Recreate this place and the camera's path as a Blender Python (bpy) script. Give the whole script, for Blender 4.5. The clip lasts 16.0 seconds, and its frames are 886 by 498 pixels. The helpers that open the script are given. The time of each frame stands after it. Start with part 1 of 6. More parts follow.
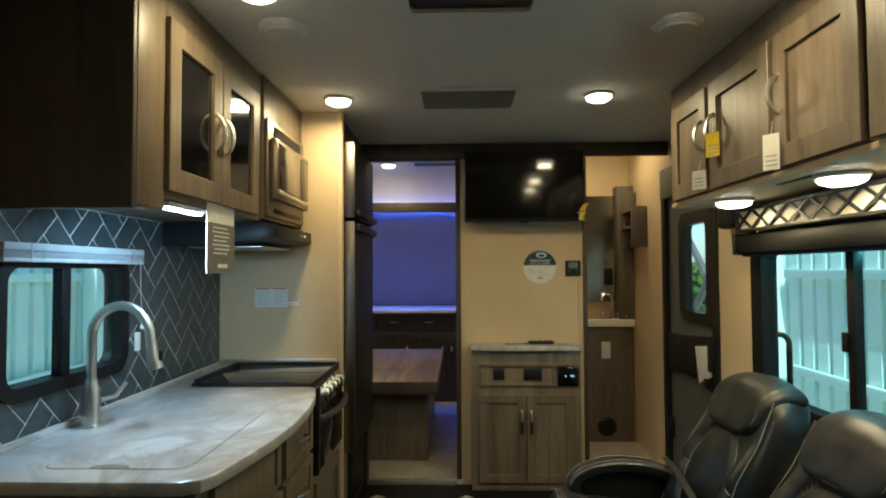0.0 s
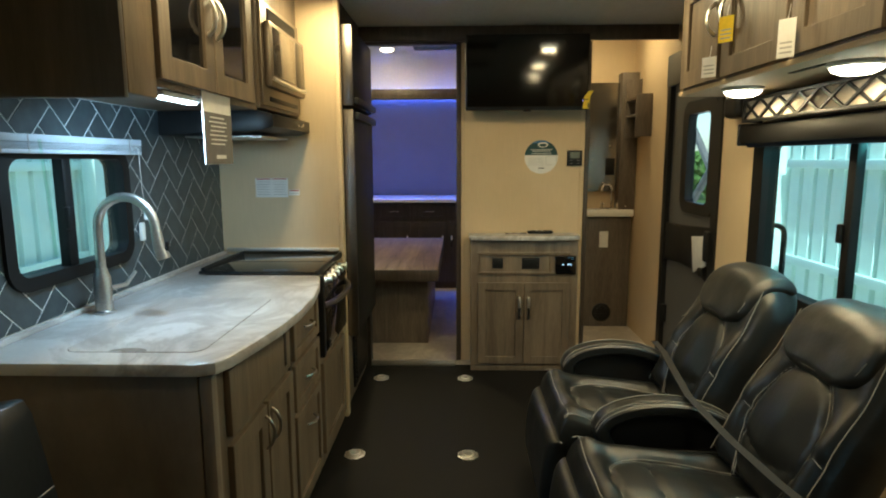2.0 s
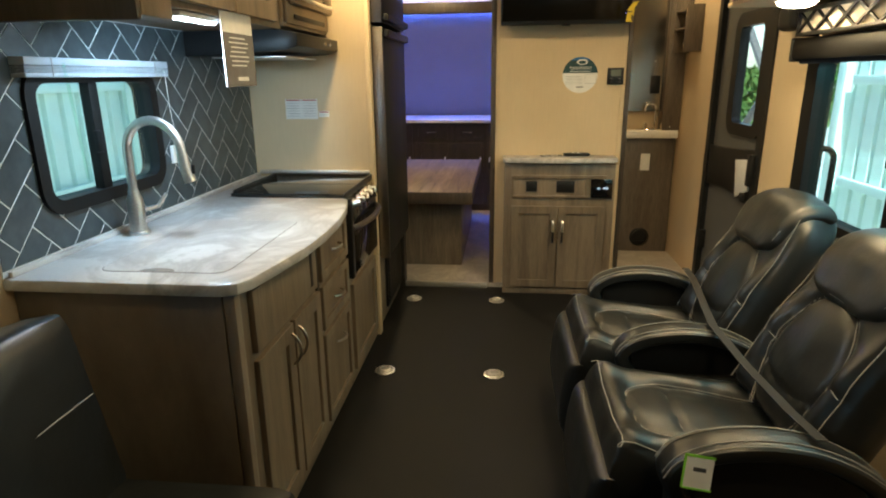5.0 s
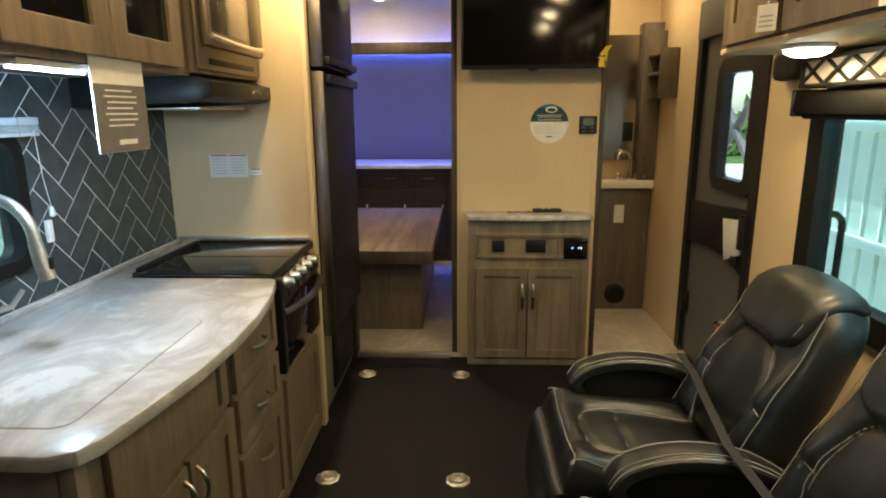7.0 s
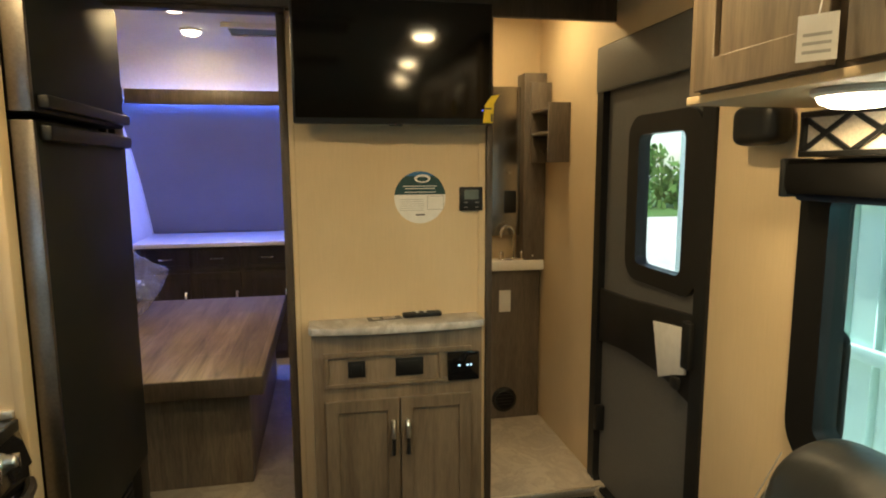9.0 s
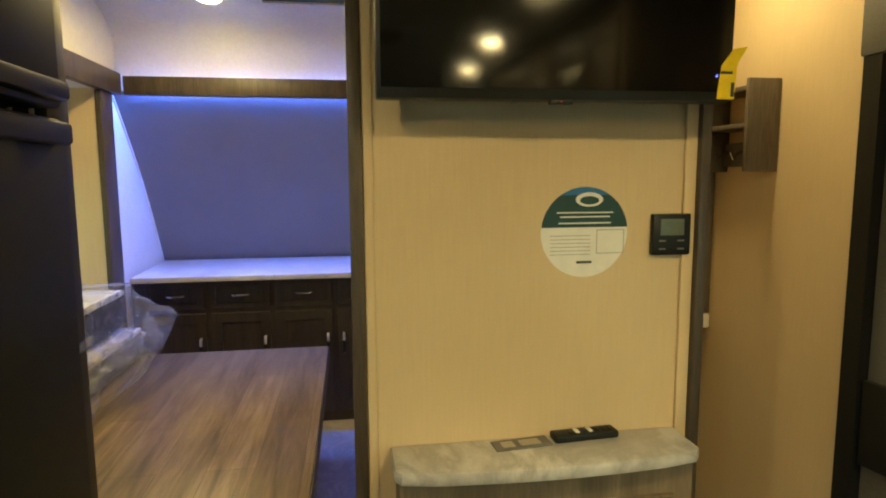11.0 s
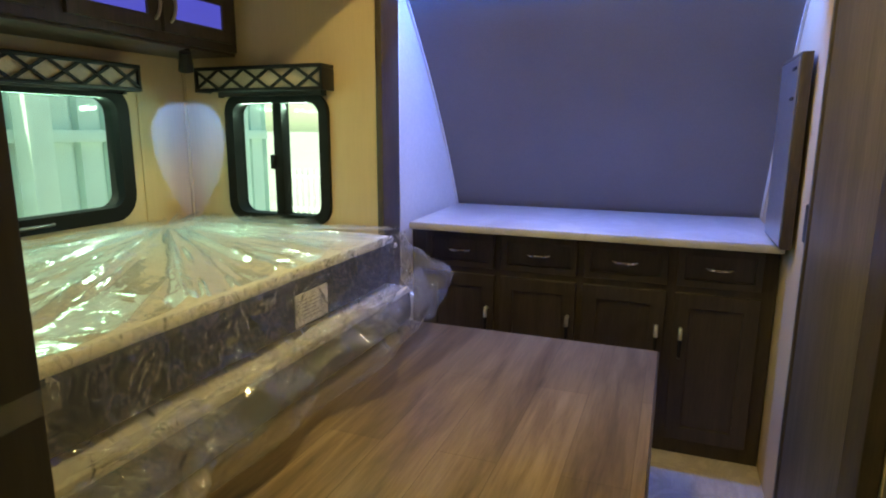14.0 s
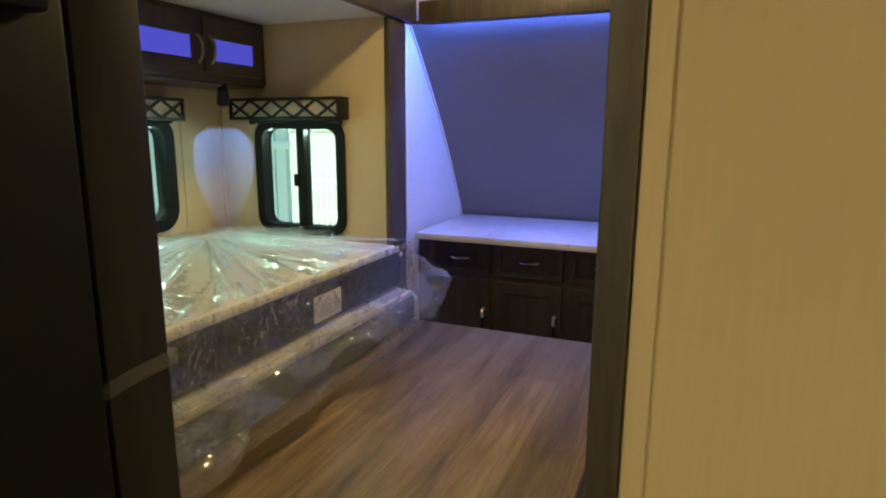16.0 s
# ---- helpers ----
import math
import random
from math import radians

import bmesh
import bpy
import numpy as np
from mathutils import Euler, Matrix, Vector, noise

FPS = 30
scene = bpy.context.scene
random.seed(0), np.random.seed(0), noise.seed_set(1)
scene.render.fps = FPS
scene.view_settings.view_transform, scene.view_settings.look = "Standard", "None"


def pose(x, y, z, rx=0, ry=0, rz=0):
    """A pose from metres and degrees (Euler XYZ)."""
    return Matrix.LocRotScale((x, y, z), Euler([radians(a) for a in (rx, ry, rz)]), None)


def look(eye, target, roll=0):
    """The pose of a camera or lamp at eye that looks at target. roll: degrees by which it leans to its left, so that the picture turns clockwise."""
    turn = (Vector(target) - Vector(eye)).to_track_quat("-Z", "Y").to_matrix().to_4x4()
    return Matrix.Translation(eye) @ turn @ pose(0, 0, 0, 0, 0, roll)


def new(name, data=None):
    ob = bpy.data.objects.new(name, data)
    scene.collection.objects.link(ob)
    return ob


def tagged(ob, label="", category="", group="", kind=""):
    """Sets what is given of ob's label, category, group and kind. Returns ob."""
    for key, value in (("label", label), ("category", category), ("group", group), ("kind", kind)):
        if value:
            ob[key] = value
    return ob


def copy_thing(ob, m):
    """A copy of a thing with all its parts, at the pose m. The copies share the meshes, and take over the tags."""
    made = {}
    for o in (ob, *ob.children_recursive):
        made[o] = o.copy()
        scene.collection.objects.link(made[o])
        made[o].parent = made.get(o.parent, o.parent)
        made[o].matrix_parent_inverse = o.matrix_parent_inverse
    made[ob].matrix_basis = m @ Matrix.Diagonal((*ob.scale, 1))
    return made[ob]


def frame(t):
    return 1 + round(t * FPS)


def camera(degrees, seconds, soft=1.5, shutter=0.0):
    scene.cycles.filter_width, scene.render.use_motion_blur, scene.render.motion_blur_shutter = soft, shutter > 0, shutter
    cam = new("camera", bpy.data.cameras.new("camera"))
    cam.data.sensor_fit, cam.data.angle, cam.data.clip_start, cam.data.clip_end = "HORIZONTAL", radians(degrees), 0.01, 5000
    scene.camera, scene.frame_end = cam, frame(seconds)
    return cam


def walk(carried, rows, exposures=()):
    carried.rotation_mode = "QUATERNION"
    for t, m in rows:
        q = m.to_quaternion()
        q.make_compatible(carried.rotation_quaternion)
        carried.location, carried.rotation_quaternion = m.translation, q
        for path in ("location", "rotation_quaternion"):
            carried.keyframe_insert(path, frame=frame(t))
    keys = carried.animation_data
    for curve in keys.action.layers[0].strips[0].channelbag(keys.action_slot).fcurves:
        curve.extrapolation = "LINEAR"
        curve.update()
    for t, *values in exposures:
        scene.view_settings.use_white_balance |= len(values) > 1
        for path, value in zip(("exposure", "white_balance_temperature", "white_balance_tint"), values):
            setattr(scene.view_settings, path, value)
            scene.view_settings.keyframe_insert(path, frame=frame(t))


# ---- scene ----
cam = camera(72.8, 16.0, soft=2.0)
PATH = [
    (0, (0.025, 0.107, 1.39), (-0.023, 2.106, 1.462), -0.3),
    (0.5, (0.021, 0.107, 1.39), (-0.026, 2.107, 1.37), -0.2),
    (1, (0.025, 0.105, 1.401), (-0.026, 2.101, 1.284), -0.1),
    (1.5, (0.035, 0.106, 1.401), (-0.019, 2.095, 1.193), -0.3),
    (2, (0.023, 0.099, 1.401), (-0.026, 2.076, 1.104), -0.2),
    (2.5, (0.03, 0.095, 1.405), (-0.023, 2.057, 1.017), -0.2),
    (3, (0.03, 0.093, 1.408), (-0.028, 2.035, 0.936), -0.1),
    (3.5, (0.027, 0.093, 1.406), (-0.036, 2.018, 0.868), -0.2),
    (3.7, (0.05, 0.091, 1.407), (-0.028, 2.01, 0.848), -0.3),
    (5.8, (0.102, 0.18, 1.412), (-0.121, 2.094, 0.877), -0.6),
    (6, (0.092, 0.237, 1.413), (-0.123, 2.156, 0.892), -0.5),
    (6.5, (0.091, 0.414, 1.447), (-0.09, 2.346, 0.96), -0.5),
    (7, (0.11, 0.592, 1.483), (0.027, 2.54, 1.036), -0.4),
    (7.5, (0.168, 0.834, 1.498), (0.225, 2.793, 1.097), -0.3),
    (8, (0.202, 1.073, 1.554), (0.406, 3.029, 1.192), 0.0),
    (8.2, (0.204, 1.171, 1.533), (0.455, 3.127, 1.2), -0.1),
    (10.3, (0.051, 2.355, 1.544), (0.5, 4.289, 1.302), -0.1),
    (10.5, (0.03, 2.466, 1.547), (0.448, 4.407, 1.31), -0.2),
    (11, (0.016, 2.718, 1.542), (0.318, 4.681, 1.305), -0.3),
    (11.5, (0.054, 2.942, 1.55), (0.191, 4.923, 1.307), -0.5),
    (12, (0.046, 3.1, 1.522), (-0.006, 5.085, 1.284), 0.5),
    (12.5, (-0.042, 3.323, 1.479), (-0.288, 5.288, 1.199), -0.2),
    (13, (-0.084, 3.515, 1.417), (-0.512, 5.442, 1.094), 0.0),
    (13.5, (-0.077, 3.674, 1.394), (-0.663, 5.553, 1.039), 0.1),
    (14, (-0.113, 3.813, 1.396), (-0.812, 5.646, 1.007), 0.3),
    (14.5, (-0.126, 3.866, 1.482), (-0.914, 5.662, 1.088), 0.3),
    (15, (-0.111, 3.85, 1.572), (-0.945, 5.626, 1.186), 0.3),
    (15.5, (-0.015, 3.727, 1.538), (-0.861, 5.503, 1.174), 0.2),
    (16, (0.092, 3.533, 1.496), (-0.669, 5.342, 1.111), 0.3),
]
EXPO = [(0, 0.62, 5500, 1), (1.5, 0.76, 5600, 1), (3.5, 1.28, 5950, 6), (6, 1.31, 6050, 8), (7, 1.12, 6150, 9), (8.2, 1.08, 6300, 11), (10.5, 1.2, 6500, -5), (11.2, 1.25, 6900, -8), (12, 1.05, 6700, -10), (12.5, 0.9, 6500, -14), (13, 1.05, 6700, -15), (13.5, 1.05, 7100, -18), (14.5, 0.80, 8000, -15), (15.2, 0.85, 7900, -12), (15.5, 0.95, 7600, -9), (16, 0.75, 6650, -4)]
walk(cam, [(t, look(eye, target, roll)) for t, eye, target, roll in PATH], EXPO)

# ---- world and light ----
world = bpy.data.worlds.new("sky")
scene.world = world
world.use_nodes = True
wn = world.node_tree.nodes
sky = wn.new("ShaderNodeTexSky")
sky.sky_type, sky.sun_disc = "NISHITA", False
sky.sun_elevation, sky.sun_rotation = radians(52), radians(187)
wn["Background"].inputs["Strength"].default_value = 0.15
world.node_tree.links.new(sky.outputs[0], wn["Background"].inputs[0])

sun = new("sun", bpy.data.lights.new("sun", "SUN"))
sun.data.energy, sun.data.angle, sun.data.color = 5.0, radians(0.5), (1, 0.95, 0.88)
sun.matrix_world = look((-1.5, -7.5, 15), (0, 4, 0))

WARM = (1.0, 0.71, 0.34)


def lamp(name, x, y, z, watts, size, color, target, shape="DISK", size_y=None, spread=180):
    ob = new(name, bpy.data.lights.new(name, "AREA"))
    ob.data.shape, ob.data.size, ob.data.energy, ob.data.color = shape, size, watts, color
    if size_y:
        ob.data.size_y = size_y
    ob.data.spread = radians(spread)
    ob.matrix_world = look((x, y, z), target)
    return ob


CEIL, BCEIL = 2.225, 2.42
PUCKS = [(-0.545, 2.97), (0.70, 2.95), (-0.56, 1.83), (0.74, 1.83), (0.80, 0.75)]
BED_PUCKS = [(-0.60, 5.25), (-0.633, 5.86)]
CAB_PUCKS = [(1.15, 2.57), (1.18, 1.93)]

# ---- materials ----


def material(name):
    m = bpy.data.materials.new(name)
    m.use_nodes = True
    return m, m.node_tree.nodes, m.node_tree.links, m.node_tree.nodes["Principled BSDF"]


def coords(nodes, links, scale=(1, 1, 1), turn=(0, 0, 0)):
    geo = nodes.new("ShaderNodeNewGeometry")
    mp = nodes.new("ShaderNodeMapping")
    mp.inputs["Scale"].default_value = scale
    mp.inputs["Rotation"].default_value = [radians(a) for a in turn]
    links.new(geo.outputs["Position"], mp.inputs["Vector"])
    return mp.outputs[0]


def noise_node(nodes, links, vec, scale, detail=4, rough=0.55, distortion=0.0):
    n = nodes.new("ShaderNodeTexNoise")
    n.inputs["Scale"].default_value, n.inputs["Detail"].default_value = scale, detail
    n.inputs["Roughness"].default_value, n.inputs["Distortion"].default_value = rough, distortion
    links.new(vec, n.inputs["Vector"])
    return n.outputs[0]


def ramp(nodes, links, fac, stops):
    r = nodes.new("ShaderNodeValToRGB")
    el = r.color_ramp.elements
    while len(el) < len(stops):
        el.new(0.5)
    for e, (p, c) in zip(el, stops):
        e.position, e.color = p, (*c, 1)
    links.new(fac, r.inputs[0])
    return r.outputs[0]


def mixc(nodes, links, fac, a, b, mode="MIX"):
    m = nodes.new("ShaderNodeMix")
    m.data_type, m.blend_type = "RGBA", mode
    for sock, v in ((m.inputs[0], fac), (m.inputs[6], a), (m.inputs[7], b)):
        if isinstance(v, (int, float)):
            sock.default_value = v
        elif isinstance(v, tuple):
            sock.default_value = (*v, 1)
        else:
            links.new(v, sock)
    return m.outputs[2]


def bump(nodes, links, bsdf, height, strength, dist=0.002):
    b = nodes.new("ShaderNodeBump")
    b.inputs["Strength"].default_value, b.inputs["Distance"].default_value = strength, dist
    links.new(height, b.inputs["Height"])
    links.new(b.outputs[0], bsdf.inputs["Normal"])


def plain(name, color, rough=0.5, metal=0.0, var=0.12, scale=30, coat=0.0, bumpy=0.0):
    """One base colour with a fine and a coarse variation."""
    m, n, l, b = material(name)
    v = coords(n, l)
    a = noise_node(n, l, v, scale, 5)
    c = noise_node(n, l, v, scale * 0.08, 3)
    lo = tuple(x * (1 - var) for x in color)
    hi = tuple(min(1, x * (1 + var)) for x in color)
    fine = ramp(n, l, a, [(0.3, lo), (0.7, hi)])
    coarse = ramp(n, l, c, [(0.3, (1 - var, 1 - var, 1 - var)), (0.7, (1, 1, 1))])
    l.new(mixc(n, l, 1.0, fine, coarse, "MULTIPLY"), b.inputs["Base Color"])
    rr = n.new("ShaderNodeMapRange")
    rr.inputs[3].default_value, rr.inputs[4].default_value = rough * 0.85, min(1, rough * 1.15)
    l.new(c, rr.inputs[0])
    l.new(rr.outputs[0], b.inputs["Roughness"])
    b.inputs["Metallic"].default_value, b.inputs["Coat Weight"].default_value = metal, coat
    if bumpy:
        bump(n, l, b, a, bumpy)
    return m


def wood(name, dark, light, scale=(18, 18, 1.6), rough=0.45, streak=0.5):
    """Printed wood laminate, its grain along the axis that is scaled least."""
    m, n, l, b = material(name)
    v = coords(n, l, scale)
    big = noise_node(n, l, v, 1.0, 6, 0.62, 0.4)
    fine = noise_node(n, l, coords(n, l, tuple(s * 9 for s in scale)), 1.0, 3, 0.6)
    base = ramp(n, l, big, [(0.28, dark), (0.5, tuple((p + q) / 2 for p, q in zip(dark, light))), (0.72, light)])
    lines = ramp(n, l, fine, [(0.35, (1 - streak, 1 - streak, 1 - streak)), (0.6, (1, 1, 1))])
    info = n.new("ShaderNodeObjectInfo")
    tone = ramp(n, l, info.outputs["Random"], [(0, (0.88, 0.88, 0.88)), (1, (1.06, 1.05, 1.04))])
    col = mixc(n, l, 0.6, base, lines, "MULTIPLY")
    l.new(mixc(n, l, 1.0, col, tone, "MULTIPLY"), b.inputs["Base Color"])
    b.inputs["Roughness"].default_value = rough
    bump(n, l, b, fine, 0.12, 0.001)
    return m


def emitter(name, color, strength):
    m, n, l, b = material(name)
    b.inputs["Base Color"].default_value = (0.9, 0.9, 0.9, 1)
    b.inputs["Emission Color"].default_value = (*color, 1)
    b.inputs["Emission Strength"].default_value = strength
    return m


def pane(name, tint, gloss=0.10):
    """A thin tinted window pane: it lets light straight through and mirrors a little."""
    m, n, l, b = material(name)
    n.remove(b)
    out = n["Material Output"]
    tr, gl, mix, fr = n.new("ShaderNodeBsdfTransparent"), n.new("ShaderNodeBsdfGlossy"), n.new("ShaderNodeMixShader"), n.new("ShaderNodeLayerWeight")
    tr.inputs[0].default_value = (*[math.sqrt(c) for c in tint], 1)
    gl.inputs["Roughness"].default_value = 0.02
    gl.inputs[0].default_value = (0.45, 0.45, 0.45, 1)
    fr.inputs[0].default_value = 0.10
    l.new(fr.outputs["Facing"], mix.inputs[0])
    l.new(tr.outputs[0], mix.inputs[1])
    l.new(gl.outputs[0], mix.inputs[2])
    l.new(mix.outputs[0], out.inputs[0])
    return m


def marble(name, base, vein, scale=5.0):
    m, n, l, b = material(name)
    v = coords(n, l, (1, 0.7, 1))
    a = noise_node(n, l, v, scale, 8, 0.62, 1.6)
    c = noise_node(n, l, v, scale * 0.5, 3, 0.5, 0.8)
    d = noise_node(n, l, v, 120, 2)
    veins = ramp(n, l, a, [(0.30, base), (0.47, vein), (0.58, base), (0.75, tuple(x * 0.93 for x in base))])
    cloud = ramp(n, l, c, [(0.35, (0.8, 0.8, 0.82)), (0.62, (1, 1, 1))])
    grain = ramp(n, l, d, [(0.3, (0.93, 0.93, 0.93)), (0.7, (1, 1, 1))])
    l.new(mixc(n, l, 1.0, mixc(n, l, 1.0, veins, cloud, "MULTIPLY"), grain, "MULTIPLY"), b.inputs["Base Color"])
    b.inputs["Roughness"].default_value = 0.28
    return m


def wallpaper(name, color, var=0.03):
    """Vinyl wall board with a woven print, finer upright than across."""
    m, n, l, b = material(name)
    up = noise_node(n, l, coords(n, l, (160, 160, 9)), 1.0, 4, 0.6)
    across = noise_node(n, l, coords(n, l, (12, 12, 220)), 1.0, 3, 0.6)
    blot = noise_node(n, l, coords(n, l), 2.3, 3)
    weave = ramp(n, l, up, [(0.3, tuple(x * (1 - var) for x in color)), (0.7, tuple(min(1, x * (1 + var)) for x in color))])
    thread = ramp(n, l, across, [(0.3, (0.985, 0.985, 0.985)), (0.65, (1, 1, 1))])
    soil = ramp(n, l, blot, [(0.3, (0.9, 0.89, 0.87)), (0.7, (1, 1, 1))])
    l.new(mixc(n, l, 1.0, mixc(n, l, 1.0, weave, thread, "MULTIPLY"), soil, "MULTIPLY"), b.inputs["Base Color"])
    b.inputs["Roughness"].default_value = 0.55
    bump(n, l, b, up, 0.08, 0.001)
    return m


def rubber_floor(name):
    """Black rubber with small raised coins and dust."""
    m, n, l, b = material(name)
    vo = n.new("ShaderNodeTexVoronoi")
    vo.inputs["Scale"].default_value, vo.inputs["Randomness"].default_value = 95, 0.0
    l.new(coords(n, l, (1, 1, 0), (0, 0, 45)), vo.inputs["Vector"])
    coin = ramp(n, l, vo.outputs["Distance"], [(0.28, (1, 1, 1)), (0.36, (0, 0, 0))])
    dust = noise_node(n, l, coords(n, l), 3.0, 6, 0.65)
    l.new(ramp(n, l, dust, [(0.35, (0.004, 0.004, 0.004)), (0.75, (0.011, 0.0105, 0.0095))]), b.inputs["Base Color"])
    rr = n.new("ShaderNodeMapRange")
    rr.inputs[3].default_value, rr.inputs[4].default_value = 0.5, 0.68
    l.new(dust, rr.inputs[0])
    l.new(rr.outputs[0], b.inputs["Roughness"])
    b.inputs["Specular IOR Level"].default_value = 0.2
    bump(n, l, b, coin, 0.8, 0.0016)
    return m


def vinyl(name, color):
    """Black upholstery with a leather grain."""
    m, n, l, b = material(name)
    vo = n.new("ShaderNodeTexVoronoi")
    vo.feature = "DISTANCE_TO_EDGE"
    vo.inputs["Scale"].default_value = 420
    l.new(coords(n, l), vo.inputs["Vector"])
    big = noise_node(n, l, coords(n, l), 7, 4)
    l.new(ramp(n, l, big, [(0.3, tuple(x * 0.8 for x in color)), (0.7, tuple(x * 1.3 for x in color))]), b.inputs["Base Color"])
    b.inputs["Roughness"].default_value = 0.35
    b.inputs["Specular IOR Level"].default_value = 0.5
    b1 = n.new("ShaderNodeBump")
    b1.inputs["Strength"].default_value, b1.inputs["Distance"].default_value = 0.18, 0.0008
    l.new(vo.outputs["Distance"], b1.inputs["Height"])
    b2 = n.new("ShaderNodeBump")
    b2.inputs["Strength"].default_value, b2.inputs["Distance"].default_value = 0.35, 0.012
    l.new(big, b2.inputs["Height"])
    l.new(b1.outputs[0], b2.inputs["Normal"])
    l.new(b2.outputs[0], b.inputs["Normal"])
    return m


def plank_floor(name):
    """Vinyl plank print on the raised platform, boards running away from the door."""
    m, n, l, b = material(name)
    br = n.new("ShaderNodeTexBrick")
    br.inputs["Scale"].default_value = 1.0
    br.inputs["Mortar Size"].default_value = 0.0012
    br.inputs["Brick Width"].default_value, br.inputs["Row Height"].default_value = 0.92, 0.15
    br.inputs["Color1"].default_value, br.inputs["Color2"].default_value = (0.62, 0.62, 0.62, 1), (1, 1, 1, 1)
    br.inputs["Mortar"].default_value = (0.4, 0.4, 0.4, 1)
    l.new(coords(n, l, (1, 1, 1), (0, 0, 90)), br.inputs["Vector"])
    v = coords(n, l, (16, 1.5, 1))
    g = noise_node(n, l, v, 1.0, 6, 0.6, 0.6)
    f = noise_node(n, l, coords(n, l, (150, 9, 1)), 1.0, 3)
    base = ramp(n, l, g, [(0.28, (0.11, 0.074, 0.043)), (0.5, (0.27, 0.19, 0.112)), (0.74, (0.42, 0.31, 0.195))])
    fine = ramp(n, l, f, [(0.3, (0.7, 0.7, 0.7)), (0.65, (1, 1, 1))])
    col = mixc(n, l, 0.8, base, br.outputs["Color"], "MULTIPLY")
    l.new(mixc(n, l, 0.7, col, fine, "MULTIPLY"), b.inputs["Base Color"])
    b.inputs["Roughness"].default_value = 0.38
    bump(n, l, b, f, 0.08, 0.001)
    return m


def film(name, haze, crease, rough=0.11, edge=0.2):
    """Clear packing film: sharp creases between flat facets, a little milky."""
    m, n, l, b = material(name)
    n.remove(b)
    out = n["Material Output"]
    tr, gl, tl, df = n.new("ShaderNodeBsdfTransparent"), n.new("ShaderNodeBsdfGlossy"), n.new("ShaderNodeBsdfTranslucent"), n.new("ShaderNodeBsdfDiffuse")
    milk, body, skin, lw = n.new("ShaderNodeMixShader"), n.new("ShaderNodeMixShader"), n.new("ShaderNodeMixShader"), n.new("ShaderNodeLayerWeight")
    tr.inputs[0].default_value = (0.96, 0.97, 0.98, 1)
    tl.inputs[0].default_value = df.inputs[0].default_value = (0.9, 0.92, 0.95, 1)
    gl.inputs["Roughness"].default_value = rough
    gl.inputs[0].default_value = (1, 1, 1, 1)
    lw.inputs[0].default_value = edge
    milk.inputs[0].default_value, body.inputs[0].default_value = 0.5, haze
    v = coords(n, l)
    warp = n.new("ShaderNodeTexNoise")
    warp.inputs["Scale"].default_value, warp.inputs["Detail"].default_value = 5.0, 3
    l.new(v, warp.inputs["Vector"])
    shift = n.new("ShaderNodeVectorMath")
    shift.operation = "MULTIPLY_ADD"
    shift.inputs[1].default_value = (0.22, 0.22, 0.22)
    l.new(warp.outputs["Color"], shift.inputs[0])
    l.new(v, shift.inputs[2])
    last = None
    for scale, deep, strength in ((6, 0.028, crease), (19, 0.008, crease)):
        vo = n.new("ShaderNodeTexVoronoi")
        vo.feature = "DISTANCE_TO_EDGE"
        vo.inputs["Scale"].default_value = scale
        l.new(shift.outputs[0], vo.inputs["Vector"])
        bu = n.new("ShaderNodeBump")
        bu.inputs["Strength"].default_value, bu.inputs["Distance"].default_value = strength, deep
        l.new(ramp(n, l, vo.outputs["Distance"], [(0.0, (0, 0, 0)), (0.22, (1, 1, 1))]), bu.inputs["Height"])
        if last:
            l.new(last, bu.inputs["Normal"])
        last = bu.outputs[0]
    l.new(last, gl.inputs["Normal"])
    l.new(last, lw.inputs["Normal"])
    l.new(tl.outputs[0], milk.inputs[1])
    l.new(df.outputs[0], milk.inputs[2])
    l.new(tr.outputs[0], body.inputs[1])
    l.new(milk.outputs[0], body.inputs[2])
    l.new(lw.outputs["Facing"], skin.inputs[0])
    l.new(body.outputs[0], skin.inputs[1])
    l.new(gl.outputs[0], skin.inputs[2])
    l.new(skin.outputs[0], out.inputs[0])
    return m


M = {}
M["cab"] = wood("cabinet_wood", (0.113, 0.085, 0.057), (0.232, 0.18, 0.123), streak=0.32)
M["dark"] = wood("dark_end_panel", (0.035, 0.027, 0.020), (0.075, 0.057, 0.043), streak=0.35)
# left jamb and fridge stile: darker than the right jamb's trim wood
M["jamb"] = wood("darker_jamb_wood", (0.014, 0.012, 0.010), (0.034, 0.029, 0.023), streak=0.3)
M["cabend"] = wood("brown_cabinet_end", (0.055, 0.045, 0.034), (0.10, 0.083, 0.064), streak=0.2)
M["endpanel"] = wood("mottled_end_panel", (0.135, 0.108, 0.08), (0.24, 0.195, 0.148), (5, 5, 2.2), 0.5, 0.12)
M["trim"] = wood("dark_trim_wood", (0.05, 0.038, 0.029), (0.10, 0.078, 0.06))
M["grooved"] = plain("dark_recess", (0.03, 0.024, 0.018), 0.7)
M["wall"] = wallpaper("wall_board", (0.65, 0.51, 0.32))
M["bath_panel"] = wood("bath_panel_wood", (0.10, 0.08, 0.062), (0.2, 0.165, 0.13))
M["ceil"] = plain("ceiling_board", (0.70, 0.68, 0.64), 0.75, scale=60, var=0.06)
M["bedceil"] = plain("bedroom_ceiling_board", (0.72, 0.70, 0.67), 0.75, scale=60, var=0.05)
M["rubber"] = rubber_floor("rubber_floor")
M["tilefloor"] = marble("pale_vinyl_floor", (0.58, 0.52, 0.43), (0.46, 0.40, 0.33), 7)
M["plank"] = plank_floor("plank_vinyl")
